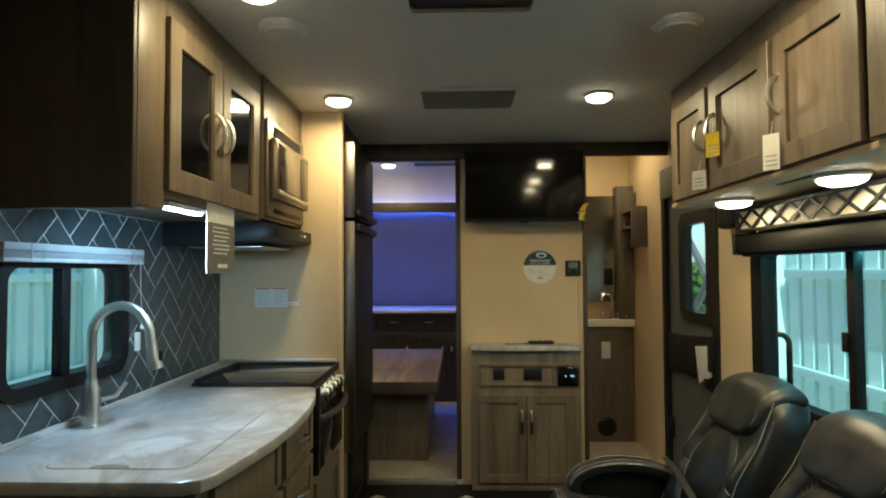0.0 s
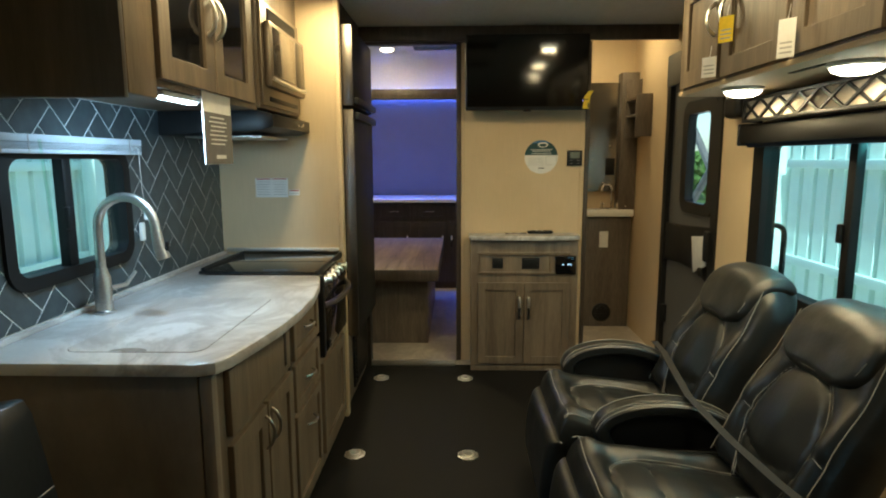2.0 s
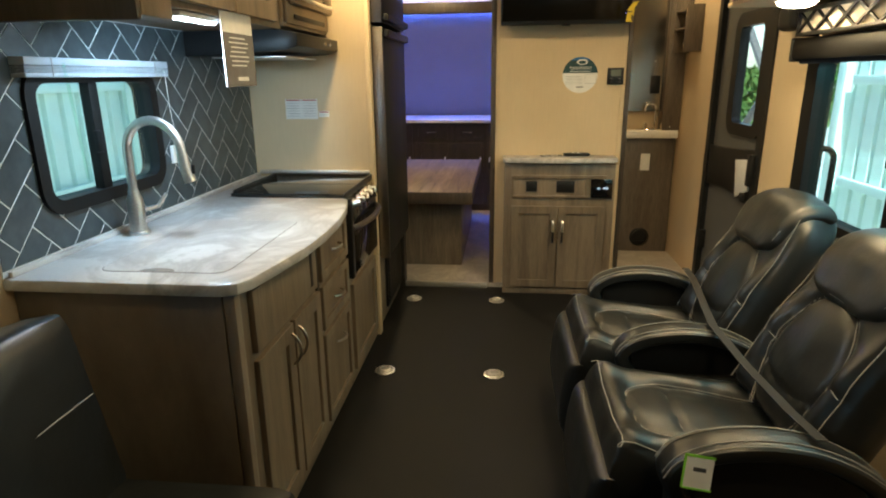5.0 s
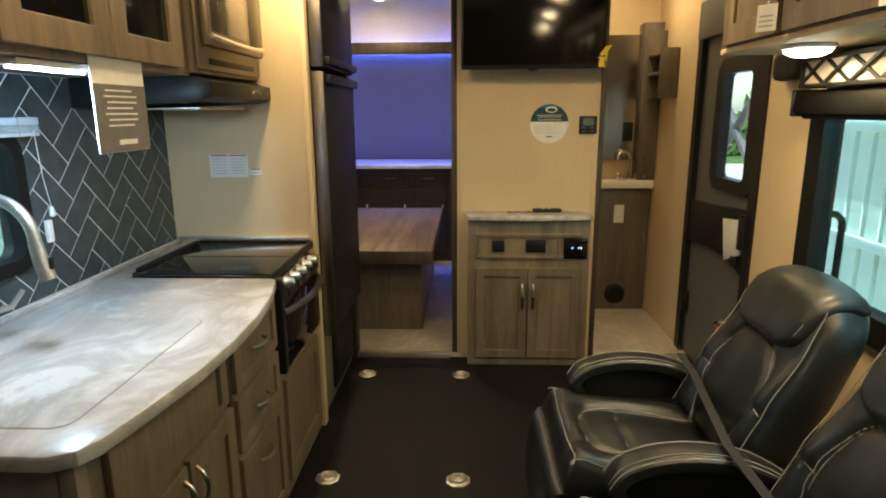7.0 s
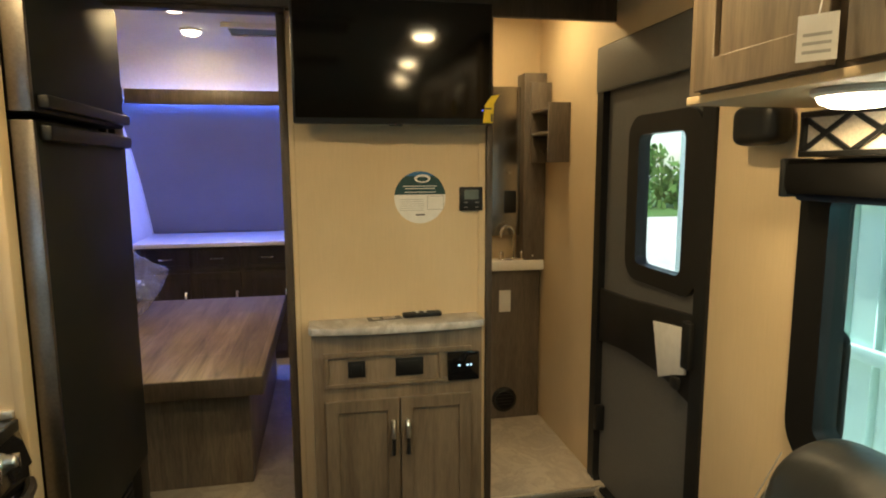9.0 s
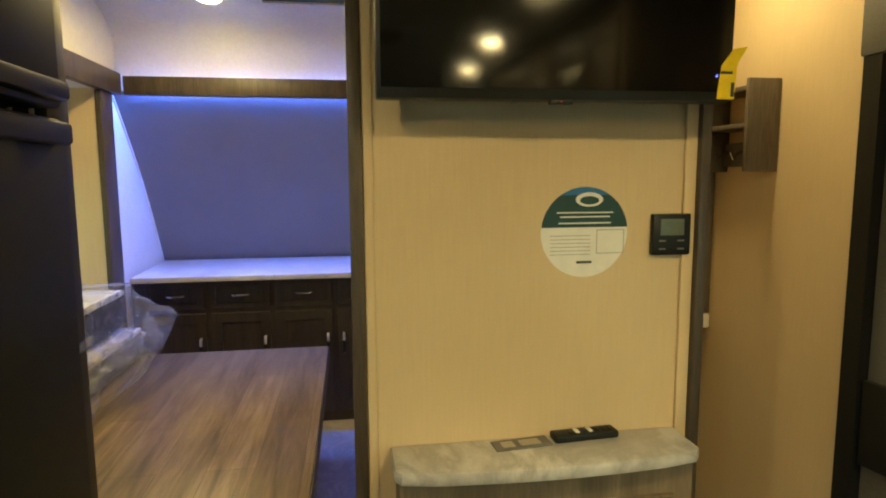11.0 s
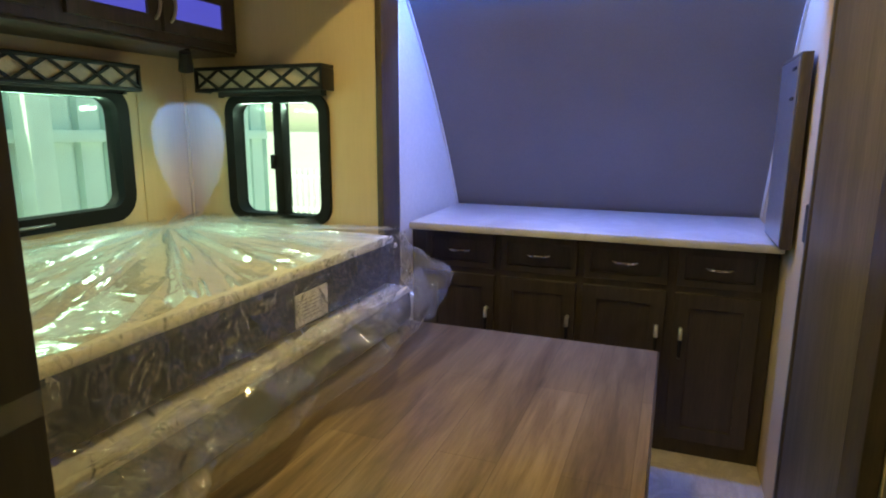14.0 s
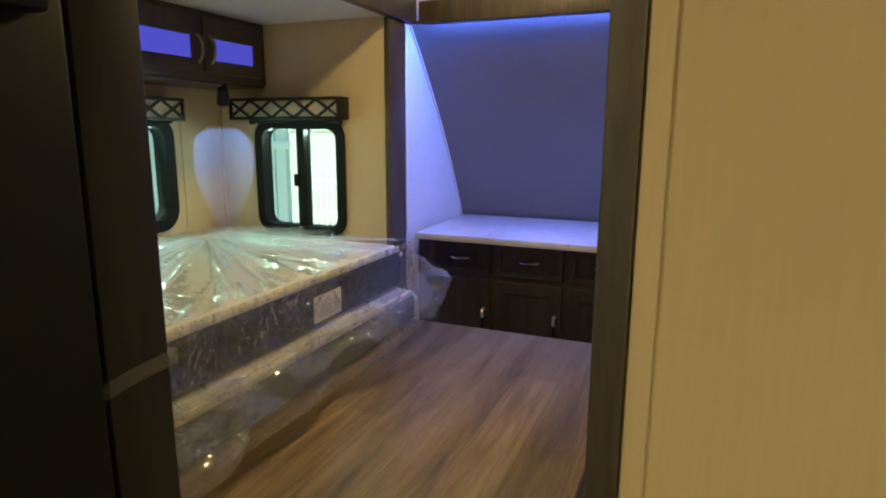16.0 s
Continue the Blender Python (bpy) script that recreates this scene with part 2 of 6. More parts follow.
M["marble"] = marble("marbled_laminate", (0.64, 0.63, 0.61), (0.40, 0.38, 0.36), 3.2)
M["marble_pale"] = marble("pale_marbled_laminate", (0.64, 0.63, 0.62), (0.54, 0.525, 0.51), 4.0)
M["vinyl"] = vinyl("black_vinyl", (0.010, 0.0115, 0.012))
M["stitch"] = plain("pale_thread", (0.30, 0.29, 0.265), 0.7)
M["steel"] = plain("brushed_steel", (0.6, 0.58, 0.55), 0.38, 1.0, scale=140)
M["chrome"] = plain("polished_chrome", (0.82, 0.80, 0.76), 0.12, 1.0, var=0.04)
M["bronze"] = plain("satin_nickel", (0.5, 0.44, 0.36), 0.28, 1.0)
M["black"] = plain("black_plastic", (0.011, 0.0115, 0.012), 0.42, bumpy=0.05)
M["frame"] = plain("black_window_frame", (0.005, 0.005, 0.0052), 0.6)
M["frame"].node_tree.nodes["Principled BSDF"].inputs["Specular IOR Level"].default_value = 0.25
M["fridge"] = plain("black_fridge_front", (0.011, 0.0125, 0.011), 0.5, var=0.08)
for key, gloss in (("fridge", 0.22), ("black", 0.3)):
    M[key].node_tree.nodes["Principled BSDF"].inputs["Specular IOR Level"].default_value = gloss
M["bright"] = plain("bright_nickel", (0.92, 0.90, 0.85), 0.3, 1.0, var=0.04)
M["pale_ink"] = plain("pale_grey_print", (0.42, 0.42, 0.41), 0.7)
M["gloss"] = plain("black_glass", (0.006, 0.006, 0.007), 0.08, var=0.05, coat=0.5)
M["screen"] = plain("tv_screen", (0.004, 0.004, 0.004), 0.08, var=0.05)
M["seam"] = plain("shadowed_joint", (0.22, 0.20, 0.18), 0.8)
M["bronzed"] = plain("bronzed_metal", (0.30, 0.25, 0.19), 0.42, 0.8, scale=140)
M["tinted"] = plain("smoky_glass", (0.06, 0.05, 0.04), 0.16, coat=0.4)
# vent slats, darker than the ceiling board
M["vent_grey"] = plain("grey_vent_plastic", (0.30, 0.285, 0.26), 0.7)
M["grout"] = plain("pale_grout", (0.74, 0.76, 0.75), 0.85, scale=120)
M["slate"] = plain("slate_tile", (0.058, 0.076, 0.084), 0.36, var=0.35, scale=14)
M["white"] = plain("white_plastic", (0.78, 0.77, 0.74), 0.4, var=0.05)
M["paper"] = plain("white_paper", (0.78, 0.77, 0.74), 0.8, var=0.05)
M["grey_card"] = plain("grey_card", (0.17, 0.16, 0.155), 0.6)
M["ink"] = plain("printed_ink", (0.05, 0.05, 0.055), 0.7)
M["redink"] = plain("red_ink", (0.45, 0.03, 0.03), 0.7)
M["green"] = plain("dark_green_print", (0.005, 0.05, 0.055), 0.5)
M["blueprint"] = plain("blue_print", (0.02, 0.14, 0.35), 0.5)
M["yellow"] = plain("yellow_card", (0.85, 0.62, 0.02), 0.6)
M["lime"] = plain("lime_card", (0.25, 0.7, 0.05), 0.6)
M["door"] = plain("grey_door_skin", (0.12, 0.12, 0.115), 0.5, bumpy=0.1, scale=200)
M["darksteel"] = plain("dark_brushed_steel", (0.22, 0.20, 0.18), 0.36, 1.0, scale=140)
M["alu"] = plain("aluminium_strip", (0.75, 0.72, 0.66), 0.5, 1.0, scale=90)
M["blinds"] = plain("white_blind", (0.50, 0.56, 0.62), 0.45, var=0.04)
M["navy"] = plain("navy_fabric", (0.012, 0.02, 0.045), 0.85, scale=220, bumpy=0.2)
M["quilt"] = plain("cream_quilt", (0.66, 0.63, 0.56), 0.85, scale=90, bumpy=0.3)
M["film"] = film("packing_film", 0.07, 0.06, 0.07, 0.15)
M["hazy_film"] = film("milky_packing_film", 0.08, 0.6, 0.09, 0.2)
M["bag_film"] = film("cloudy_packing_film", 0.22, 0.5, 0.1, 0.14)
M["puff_film"] = film("loose_packing_film", 0.2, 0.4, 0.1, 0.17)
M["teal"] = pane("tinted_pane", (0.66, 1.0, 0.96))
M["doorpane"] = pane("clear_door_pane", (0.84, 1.0, 0.96))
M["clearpane"] = pane("pale_pane", (0.80, 0.98, 0.86))
M["puck"] = emitter("lit_diffuser", (1.0, 0.83, 0.55), 9.0)
M["ledwhite"] = emitter("white_led", (0.75, 0.88, 1.0), 12.0)
M["ledblue"] = emitter("blue_led", (0.22, 0.30, 1.0), 9.0)
M["bluedot"] = emitter("blue_power_dot", (0.05, 0.08, 1.0), 1.2)
M["display"] = emitter("lit_digits", (0.45, 0.75, 1.0), 0.8)
M["lcd"] = plain("grey_lcd", (0.12, 0.14, 0.11), 0.2)
M["mirror"] = plain("hazy_mirror_glass", (0.40, 0.375, 0.33), 0.2, 1.0, var=0.05)
M["cap"] = wallpaper("grey_front_cap", (0.18, 0.168, 0.165), 0.05)
# blue shine of the panes put in as emission; nothing lights them from behind
M["bluepane"] = emitter("glowing_blue_pane", (0.09, 0.085, 0.75), 0.45)
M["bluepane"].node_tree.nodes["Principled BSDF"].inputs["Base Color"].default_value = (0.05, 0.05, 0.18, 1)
M["siding"] = plain("painted_steel_siding", (0.76, 0.88, 0.82), 0.45, var=0.06, scale=6)
M["ground"] = plain("pale_gravel", (0.55, 0.53, 0.49), 0.95, var=0.25, scale=9, bumpy=0.3)
M["grass"] = plain("grass", (0.08, 0.16, 0.03), 0.9, var=0.4, scale=40)
M["carwhite"] = plain("white_car_paint", (0.75, 0.76, 0.78), 0.25, coat=0.6)
M["lattice_back"] = plain("valance_fabric", (0.68, 0.60, 0.49), 0.8, scale=150)
M["red"] = plain("red_webbing_button", (0.5, 0.02, 0.02), 0.5)
M["belt"] = plain("black_webbing", (0.012, 0.012, 0.013), 0.9, scale=260, bumpy=0.3)
M["ceramic"] = plain("white_basin", (0.78, 0.75, 0.68), 0.2, var=0.03)

# ---- mesh helpers ----


def box(bm, x0, x1, y0, y1, z0, z1, r=0.0, seg=2):
    """Adds a box, its edges rounded by r."""
    made = bmesh.ops.create_cube(bm, size=1.0, matrix=Matrix.LocRotScale(((x0 + x1) / 2, (y0 + y1) / 2, (z0 + z1) / 2), None, (x1 - x0, y1 - y0, z1 - z0)))
    if r:
        edges = list({e for v in made["verts"] for e in v.link_edges})
        bmesh.ops.bevel(bm, geom=edges, offset=r, segments=seg, affect="EDGES", profile=0.5)
    return bm


def boxes(*rows):
    bm = bmesh.new()
    for row in rows:
        box(bm, *row)
    return bm


def prism(bm, points, axis, a, b, r=0.0):
    """Adds a flat outline of (u, v) points, pulled along axis from a to b. u, v are the other two axes in order."""
    def at(u, v, w):
        return {"x": (w, u, v), "y": (u, w, v), "z": (u, v, w)}[axis]
    low = [bm.verts.new(at(u, v, a)) for u, v in points]
    high = [bm.verts.new(at(u, v, b)) for u, v in points]
    n = len(points)
    caps = [bm.faces.new(low), bm.faces.new(high)]
    for i in range(n):
        bm.faces.new((low[i], low[(i + 1) % n], high[(i + 1) % n], high[i]))
    bmesh.ops.recalc_face_normals(bm, faces=bm.faces)
    if r:
        bmesh.ops.bevel(bm, geom=[e for c in caps for e in c.edges], offset=r, segments=2, affect="EDGES", profile=0.5)
    return bm


def rounded(u0, u1, v0, v1, r, n=6):
    """The outline of a rectangle with round corners."""
    pts = []
    for cu, cv, a0 in ((u1 - r, v1 - r, 0), (u0 + r, v1 - r, 90), (u0 + r, v0 + r, 180), (u1 - r, v0 + r, 270)):
        for i in range(n + 1):
            a = radians(a0 + 90 * i / n)
            pts.append((cu + r * math.cos(a), cv + r * math.sin(a)))
    return pts


def ring(bm, outer, inner, axis, a, b):
    """A frame: the space between two outlines of equal count, pulled along axis."""
    def at(u, v, w):
        return {"x": (w, u, v), "y": (u, w, v), "z": (u, v, w)}[axis]
    rows = [[bm.verts.new(at(u, v, w)) for u, v in pts] for pts, w in ((outer, a), (outer, b), (inner, b), (inner, a))]
    n = len(outer)
    for k in range(4):
        p, q = rows[k], rows[(k + 1) % 4]
        for i in range(n):
            bm.faces.new((p[i], p[(i + 1) % n], q[(i + 1) % n], q[i]))
    bmesh.ops.recalc_face_normals(bm, faces=bm.faces)
    return bm


def tube(bm, points, r, sides=10, taper=None):
    """A round bar through points."""
    pts = [Vector(p) for p in points]
    rows, a = [], None
    for i, p in enumerate(pts):
        d = (pts[min(i + 1, len(pts) - 1)] - pts[max(i - 1, 0)]).normalized()
        if a is None:
            a = d.cross(Vector((0, 0, 1)) if abs(d.z) < 0.9 else Vector((1, 0, 0))).normalized()
        else:
            a = (a - d * a.dot(d)).normalized()
        b = d.cross(a)
        rr = r if taper is None else r + (taper - r) * i / (len(pts) - 1)
        rows.append([bm.verts.new(p + rr * (math.cos(2 * math.pi * k / sides) * a + math.sin(2 * math.pi * k / sides) * b)) for k in range(sides)])
    for p, q in zip(rows, rows[1:]):
        for k in range(sides):
            bm.faces.new((p[k], p[(k + 1) % sides], q[(k + 1) % sides], q[k]))
    bm.faces.new(rows[0])
    bm.faces.new(rows[-1])
    bmesh.ops.recalc_face_normals(bm, faces=bm.faces)
    return bm


def lathe(bm, profile, m=None, sides=28):
    """A turned shape from (radius, height) points about the z axis, moved by m."""
    m = m or Matrix()
    rows = [[bm.verts.new(m @ Vector((r * math.cos(2 * math.pi * k / sides), r * math.sin(2 * math.pi * k / sides), h))) for k in range(sides)] for r, h in profile]
    for p, q in zip(rows, rows[1:]):
        for k in range(sides):
            bm.faces.new((p[k], p[(k + 1) % sides], q[(k + 1) % sides], q[k]))
    bm.faces.new(rows[0])
    bm.faces.new(rows[-1])
    bmesh.ops.recalc_face_normals(bm, faces=bm.faces)
    return bm


def cushion(bm, dx, dy, dz, r, bulge=(0, 0, 0), m=None, cuts=9):
    """A padded block about the origin, moved by m: round edges, swollen sides."""
    tmp = bmesh.new()
    bmesh.ops.create_cube(tmp, size=2.0)
    bmesh.ops.subdivide_edges(tmp, edges=tmp.edges[:], cuts=cuts, use_grid_fill=True)
    half = Vector((dx / 2, dy / 2, dz / 2))
    for v in tmp.verts:
        u = Vector(v.co)
        p = Vector((u.x * half.x, u.y * half.y, u.z * half.z))
        inner = Vector([max(-h + r, min(h - r, c)) for c, h in zip(p, half)])
        d = p - inner
        if d.length > 1e-9:
            p = inner + d.normalized() * r
        for i in range(3):
            j, k = (i + 1) % 3, (i + 2) % 3
            p[i] += bulge[i] * u[i] * (1 - u[j] ** 2) * (1 - u[k] ** 2)
        v.co = (m or Matrix()) @ p
    data = bpy.data.meshes.new("tmp")
    tmp.to_mesh(data)
    tmp.free()
    bm.from_mesh(data)
    bpy.data.meshes.remove(data)
    return bm


def mesh_of(name, bm, mat, smooth=None):
    data = bpy.data.meshes.new(name)
    bm.to_mesh(data)
    bm.free()
    data.materials.append(M[mat])
    if smooth is not None:
        data.shade_smooth()
        data.set_sharp_from_angle(angle=radians(smooth))
    return data


def solid(name, bm, mat, label="", category="", group="", kind="", smooth=35):
    """A thing or piece of the setting that is one mesh."""
    return tagged(new(name, mesh_of(name, bm, mat, smooth)), label, category, group, kind)


def thing(name, at, label, category, group="", kind=""):
    """An Empty at the thing's base; its parts are given in the world's own metres."""
    ob = new(name)
    ob.empty_display_size = 0.05
    ob.location = at
    return tagged(ob, label, category, group, kind)


def base_of(ob):
    m = Matrix.Translation(ob.location)
    return base_of(ob.parent) @ ob.matrix_parent_inverse @ m if ob.parent else m


def part(name, bm, mat, parent, label="", smooth=35):
    ob = new(name, mesh_of(name, bm, mat, smooth))
    ob.parent = parent
    ob.matrix_parent_inverse = base_of(parent).inverted()
    return tagged(ob, label)


def stripe(bm, x, y, z, w, h, axis="y", d=0.0006):
    """A thin printed bar on an upright face."""
    if axis == "y":
        return box(bm, x - w / 2, x + w / 2, y - d, y, z - h / 2, z + h / 2)
    return box(bm, x, x + d, y - w / 2, y + w / 2, z - h / 2, z + h / 2)


# ---- the setting ----
XL, XR, YB, YF = -1.22, 1.42, -2.6, 4.08      # main room: side walls, rear wall, partition
BX0, BX1, BY1 = -1.26, 0.35, 7.1              # bedroom: slide opening, corridor wall, front wall
T = 0.05


def wall_with_holes(name, axis, a, b, u0, u1, v0, v1, holes, mat, label):
    """A wall across axis from a to b; holes are (u0, u1, v0, v1), side by side along u."""
    bm = bmesh.new()

    def add(p, q, s, t):
        if q - p > 1e-4 and t - s > 1e-4:
            box(bm, *((a, b, p, q, s, t) if axis == "x" else (p, q, a, b, s, t)))
    at = u0
    for hu0, hu1, hv0, hv1 in sorted(holes):
        add(at, hu0, v0, v1)
        add(hu0, hu1, v0, hv0)
        add(hu0, hu1, hv1, v1)
        at = hu1
    add(at, u1, v0, v1)
    return solid(name, bm, mat, label, "wall", kind="structure", smooth=None)


KWIN = (1.715, 2.295, 1.06, 1.41)             # kitchen window opening: y, y, z, z
SWIN = (-1.3, 0.35, 0.95, 1.55)               # window above the sofa
RWIN = (1.30, 2.885, 0.82, 1.465)               # large window beside the recliners
DOOR = (3.40, 4.20, 0.0, 1.99)                # entry door
LWIN = (4.66, 5.60, 1.08, 1.52)               # bedroom slide, side window
FWIN = (-1.90, -1.46, 1.03, 1.51)             # bedroom slide, end window

solid("floor", boxes((XL - T, XR + T, YB, 4.07, -0.06, 0.0)), "rubber", "black coin-pattern rubber floor", "floor", kind="structure", smooth=None)
solid("floor_bedroom", boxes((BX0, BX1 + T, 4.07, 6.60, -0.06, 0.03)), "tilefloor", "pale stone-look vinyl floor of the bedroom", "floor", kind="structure", smooth=None)
solid("floor_bathroom", boxes((0.85, XR + T, 4.075, 5.0, -0.06, 0.035)), "tilefloor", "pale stone-look vinyl floor of the bathroom", "floor", kind="structure", smooth=None)
solid("ceiling", boxes((XL - T, XR + T, YB - T, 4.06, CEIL, CEIL + T)), "ceil", "matt grey-beige ceiling board", "ceiling", kind="structure", smooth=None)
solid("ceiling_bedroom", boxes((BX0 - T, XR + T, 4.16, BY1 + T, BCEIL, BCEIL + T)), "bedceil", "pale bedroom ceiling board", "ceiling", kind="structure", smooth=None)
wall_with_holes("wall_left", "x", XL - T, XL, YB, 3.22, 0, CEIL, [SWIN, KWIN], "wall", "beige vinyl wall with the kitchen window")
wall_with_holes("wall_right", "x", XR, XR + T, YB, 5.0, 0, BCEIL, [RWIN, DOOR], "wall", "beige vinyl wall with window and entry door")
solid("wall_rear", boxes((XL - T, XR + T, YB - T, YB, 0, CEIL)), "wall", "plain beige rear wall", "wall", kind="structure", smooth=None)
solid("wall_kitchen_end", boxes((XL - T, -0.60, 3.22, 3.262, 0, CEIL)), "wall", "beige panel beside the stove", "wall", kind="structure", smooth=None)
solid("wall_fridge_side", boxes((XL - T, XL, 3.262, 4.2, 0, BCEIL)), "wall", "beige wall behind the fridge", "wall", kind="structure", smooth=None)
solid("wall_television", boxes((0.045, 0.845, YF, 4.16, 0, 2.13)), "wall", "beige woven-look partition behind the television", "wall", kind="structure", smooth=None)
solid("wall_corridor", boxes((0.30, BX1, 4.164, BY1, 0.03, BCEIL)), "wall", "plain wall between bedroom and bathroom", "wall", kind="structure", smooth=None)
solid("wall_bath_back", boxes((0.35, XR + T, 5.0, 5.05, 0, BCEIL)), "wall", "beige rear wall of the bathroom", "wall", kind="structure", smooth=None)
solid("wall_partition_top", boxes((XL, XR, 4.06, 4.16, 2.18, BCEIL)), "wall", "board above the partition", "wall", kind="structure", smooth=None)
solid("wall_bedroom_rear", boxes((BX0 - T, -0.622, 4.06, 4.10, 0, BCEIL)), "wall", "plain wall behind the bed", "wall", kind="structure", smooth=None)

# front cap: sloped board over the wardrobe counter, and its side walls
def cap_line(off, n=10):
    """The bowed profile of the front cap in y and z, moved off along its normal."""
    out = []
    for i in range(n + 1):
        t = i / n
        bow = 0.045 * math.sin(math.pi * t) + off
        out.append((7.04 - 0.73 * t + 0.81 * bow, 0.985 + 1.015 * t + 0.585 * bow))
    return out


solid("wall_front_cap", prism(bmesh.new(), cap_line(0.0) + cap_line(0.045)[::-1], "x", BX0, 0.37), "cap", "bowed grey board of the front cap", "wall", kind="structure", smooth=30)
cove = [(5.95 + 0.36 * math.sin(math.pi * i / 24), 2.06 + 0.358 * math.cos(math.pi * i / 24)) for i in range(13)]
solid("wall_front", prism(bmesh.new(), cove + [(6.31, 2.032), (6.36, 2.032), (6.36, 2.4185)], "x", BX0, 0.298), "bedceil", "pale board curving from the beam into the ceiling", "wall", kind="structure", smooth=30)
solid("wall_nose", boxes((BX0 - T, BX1 + T, BY1, BY1 + T, 0, 1.1)), "wall", "front wall behind the wardrobes", "wall", kind="structure", smooth=None)
solid("wall_alcove_left", boxes((BX0 - T, BX0, 6.016, BY1, 0, BCEIL)), "bedceil", "pale side wall of the wardrobe alcove", "wall", kind="structure", smooth=None)

# bedroom slide-out
SX, SY0, SY1, SZ0, SZ1 = -2.16, 4.30, 5.965, 0.55, 1.985
wall_with_holes("wall_slide_side", "x", SX - T, SX, SY0 - T, SY1 + T, SZ0, SZ1 + T, [LWIN], "wall", "beige side wall of the bed slide-out")
wall_with_holes("wall_slide_end", "y", SY1, SY1 + T, SX, -1.213, SZ0, SZ1 + T, [FWIN], "wall", "beige end wall of the bed slide-out")
solid("wall_slide_rear", boxes((SX, -1.235, SY0 - T, SY0, SZ0, SZ1 + T)), "wall", "beige rear wall of the bed slide-out", "wall", kind="structure", smooth=None)
solid("ceiling_slide", boxes((SX, -1.207, SY0, SY1, SZ1, SZ1 + T)), "bedceil", "pale slide-out ceiling", "ceiling", kind="structure", smooth=None)
solid("floor_slide", boxes((SX, -1.235, SY0, SY1, SZ0 - T, SZ0 + 0.07)), "plank", "plank-look deck under the mattress", "floor", kind="structure", smooth=None)
solid("wall_slide_header", boxes((BX0, -1.207, SY0 - T, 6.24, SZ1 + T + 0.002, BCEIL)), "bedceil", "pale board above the slide-out opening", "wall", kind="structure", smooth=None)

# trims
solid("trim_slide_header", boxes((-1.206, -1.165, 4.22, 6.195, 1.98, 2.095, 0.004)), "trim", "dark wood header of the slide-out", "trim", kind="structure")
solid("trim_slide_post", boxes((-1.212, -1.184, 5.955, 6.11, 0.03, 1.979, 0.004)), "trim", "dark wood post of the slide-out", "trim", kind="structure")
solid("trim_front_beam", boxes((-1.16, 0.298, 6.20, 6.26, 1.985, 2.085, 0.004)), "trim", "dark wood beam above the wardrobes", "trim", kind="structure")
solid("trim_lintel", boxes((-0.62, 1.40, 4.03, 4.06, 2.135, CEIL, 0.003)), "trim", "dark wood lintel above the partition", "trim", kind="structure")
solid("trim_lintel_inner", boxes((-0.62, 0.045, 4.064, 4.12, 2.12, 2.18, 0.003)), "trim", "dark wood head of the bedroom doorway", "trim", kind="structure")
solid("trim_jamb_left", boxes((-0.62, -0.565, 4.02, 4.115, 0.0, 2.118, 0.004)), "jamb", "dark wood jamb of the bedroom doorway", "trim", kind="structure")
solid("trim_jamb_right", boxes((0.014, 0.0448, 4.073, 4.20, 0.0, 2.118, 0.002)), "trim", "dark wood jamb of the bedroom doorway", "trim", kind="structure")
solid("trim_partition_edge", boxes((0.045, 0.30, 4.164, 4.20, 0.03, BCEIL)), "trim", "dark wood return of the partition", "trim", kind="structure")
solid("trim_tv_strip", boxes((0.047, 0.068, 4.072, 4.079, 0, 2.13, 0.002)), "wall", "beige cover strip", "trim", kind="structure")
solid("trim_tv_right", boxes((0.846, 0.872, 4.055, 4.17, 0, 2.134, 0.003)), "trim", "dark wood edge of the bathroom doorway", "trim", kind="structure")
solid("trim_tv_right_strip", boxes((0.815, 0.845, 4.07, 4.079, 0, 2.13, 0.002)), "wall", "beige cover strip", "trim", kind="structure")
solid("threshold", boxes((-0.571, 0.003, 4.045, 4.072, 0.0, 0.036, 0.003)), "alu", "aluminium threshold strip of the bedroom", "trim", kind="structure")
solid("threshold_bath", boxes((0.873, 1.385, 4.058, 4.076, 0.0, 0.04, 0.003)), "alu", "aluminium threshold strip of the bathroom", "trim", kind="structure")
solid("threshold_entry", boxes((1.375, 1.405, 3.43, 4.16, 0.0, 0.016, 0.003)), "alu", "aluminium threshold strip of the entry door", "trim", kind="structure")
solid("trim_kitchen_edge", boxes((-0.6, -0.574, 3.215, 3.268, 0, CEIL, 0.004)), "wall", "rounded beige edge of the kitchen panel", "trim", kind="structure")
solid("trim_alcove_edge", boxes((BX0, BX0 + 0.012, 6.245, 6.262, 0.99, 1.985, 0.002)), "white", "white edge strip of the alcove", "trim", kind="structure")
solid("trim_cap_edge", prism(bmesh.new(), cap_line(-0.001) + cap_line(-0.010)[::-1], "x", BX0 + 0.001, BX0 + 0.012), "white", "white joint strip beside the bowed board", "trim", kind="structure")
solid("trim_cap_edge_right", prism(bmesh.new(), cap_line(-0.001) + cap_line(-0.010)[::-1], "x", 0.288, 0.299), "white", "white joint strip beside the bowed board", "trim", kind="structure")

# ---- outdoors ----
solid("ground", boxes((-400, 400, -400, 400, -0.75, -0.70)), "ground", "pale sunlit gravel yard", "ground", kind="structure", smooth=None)


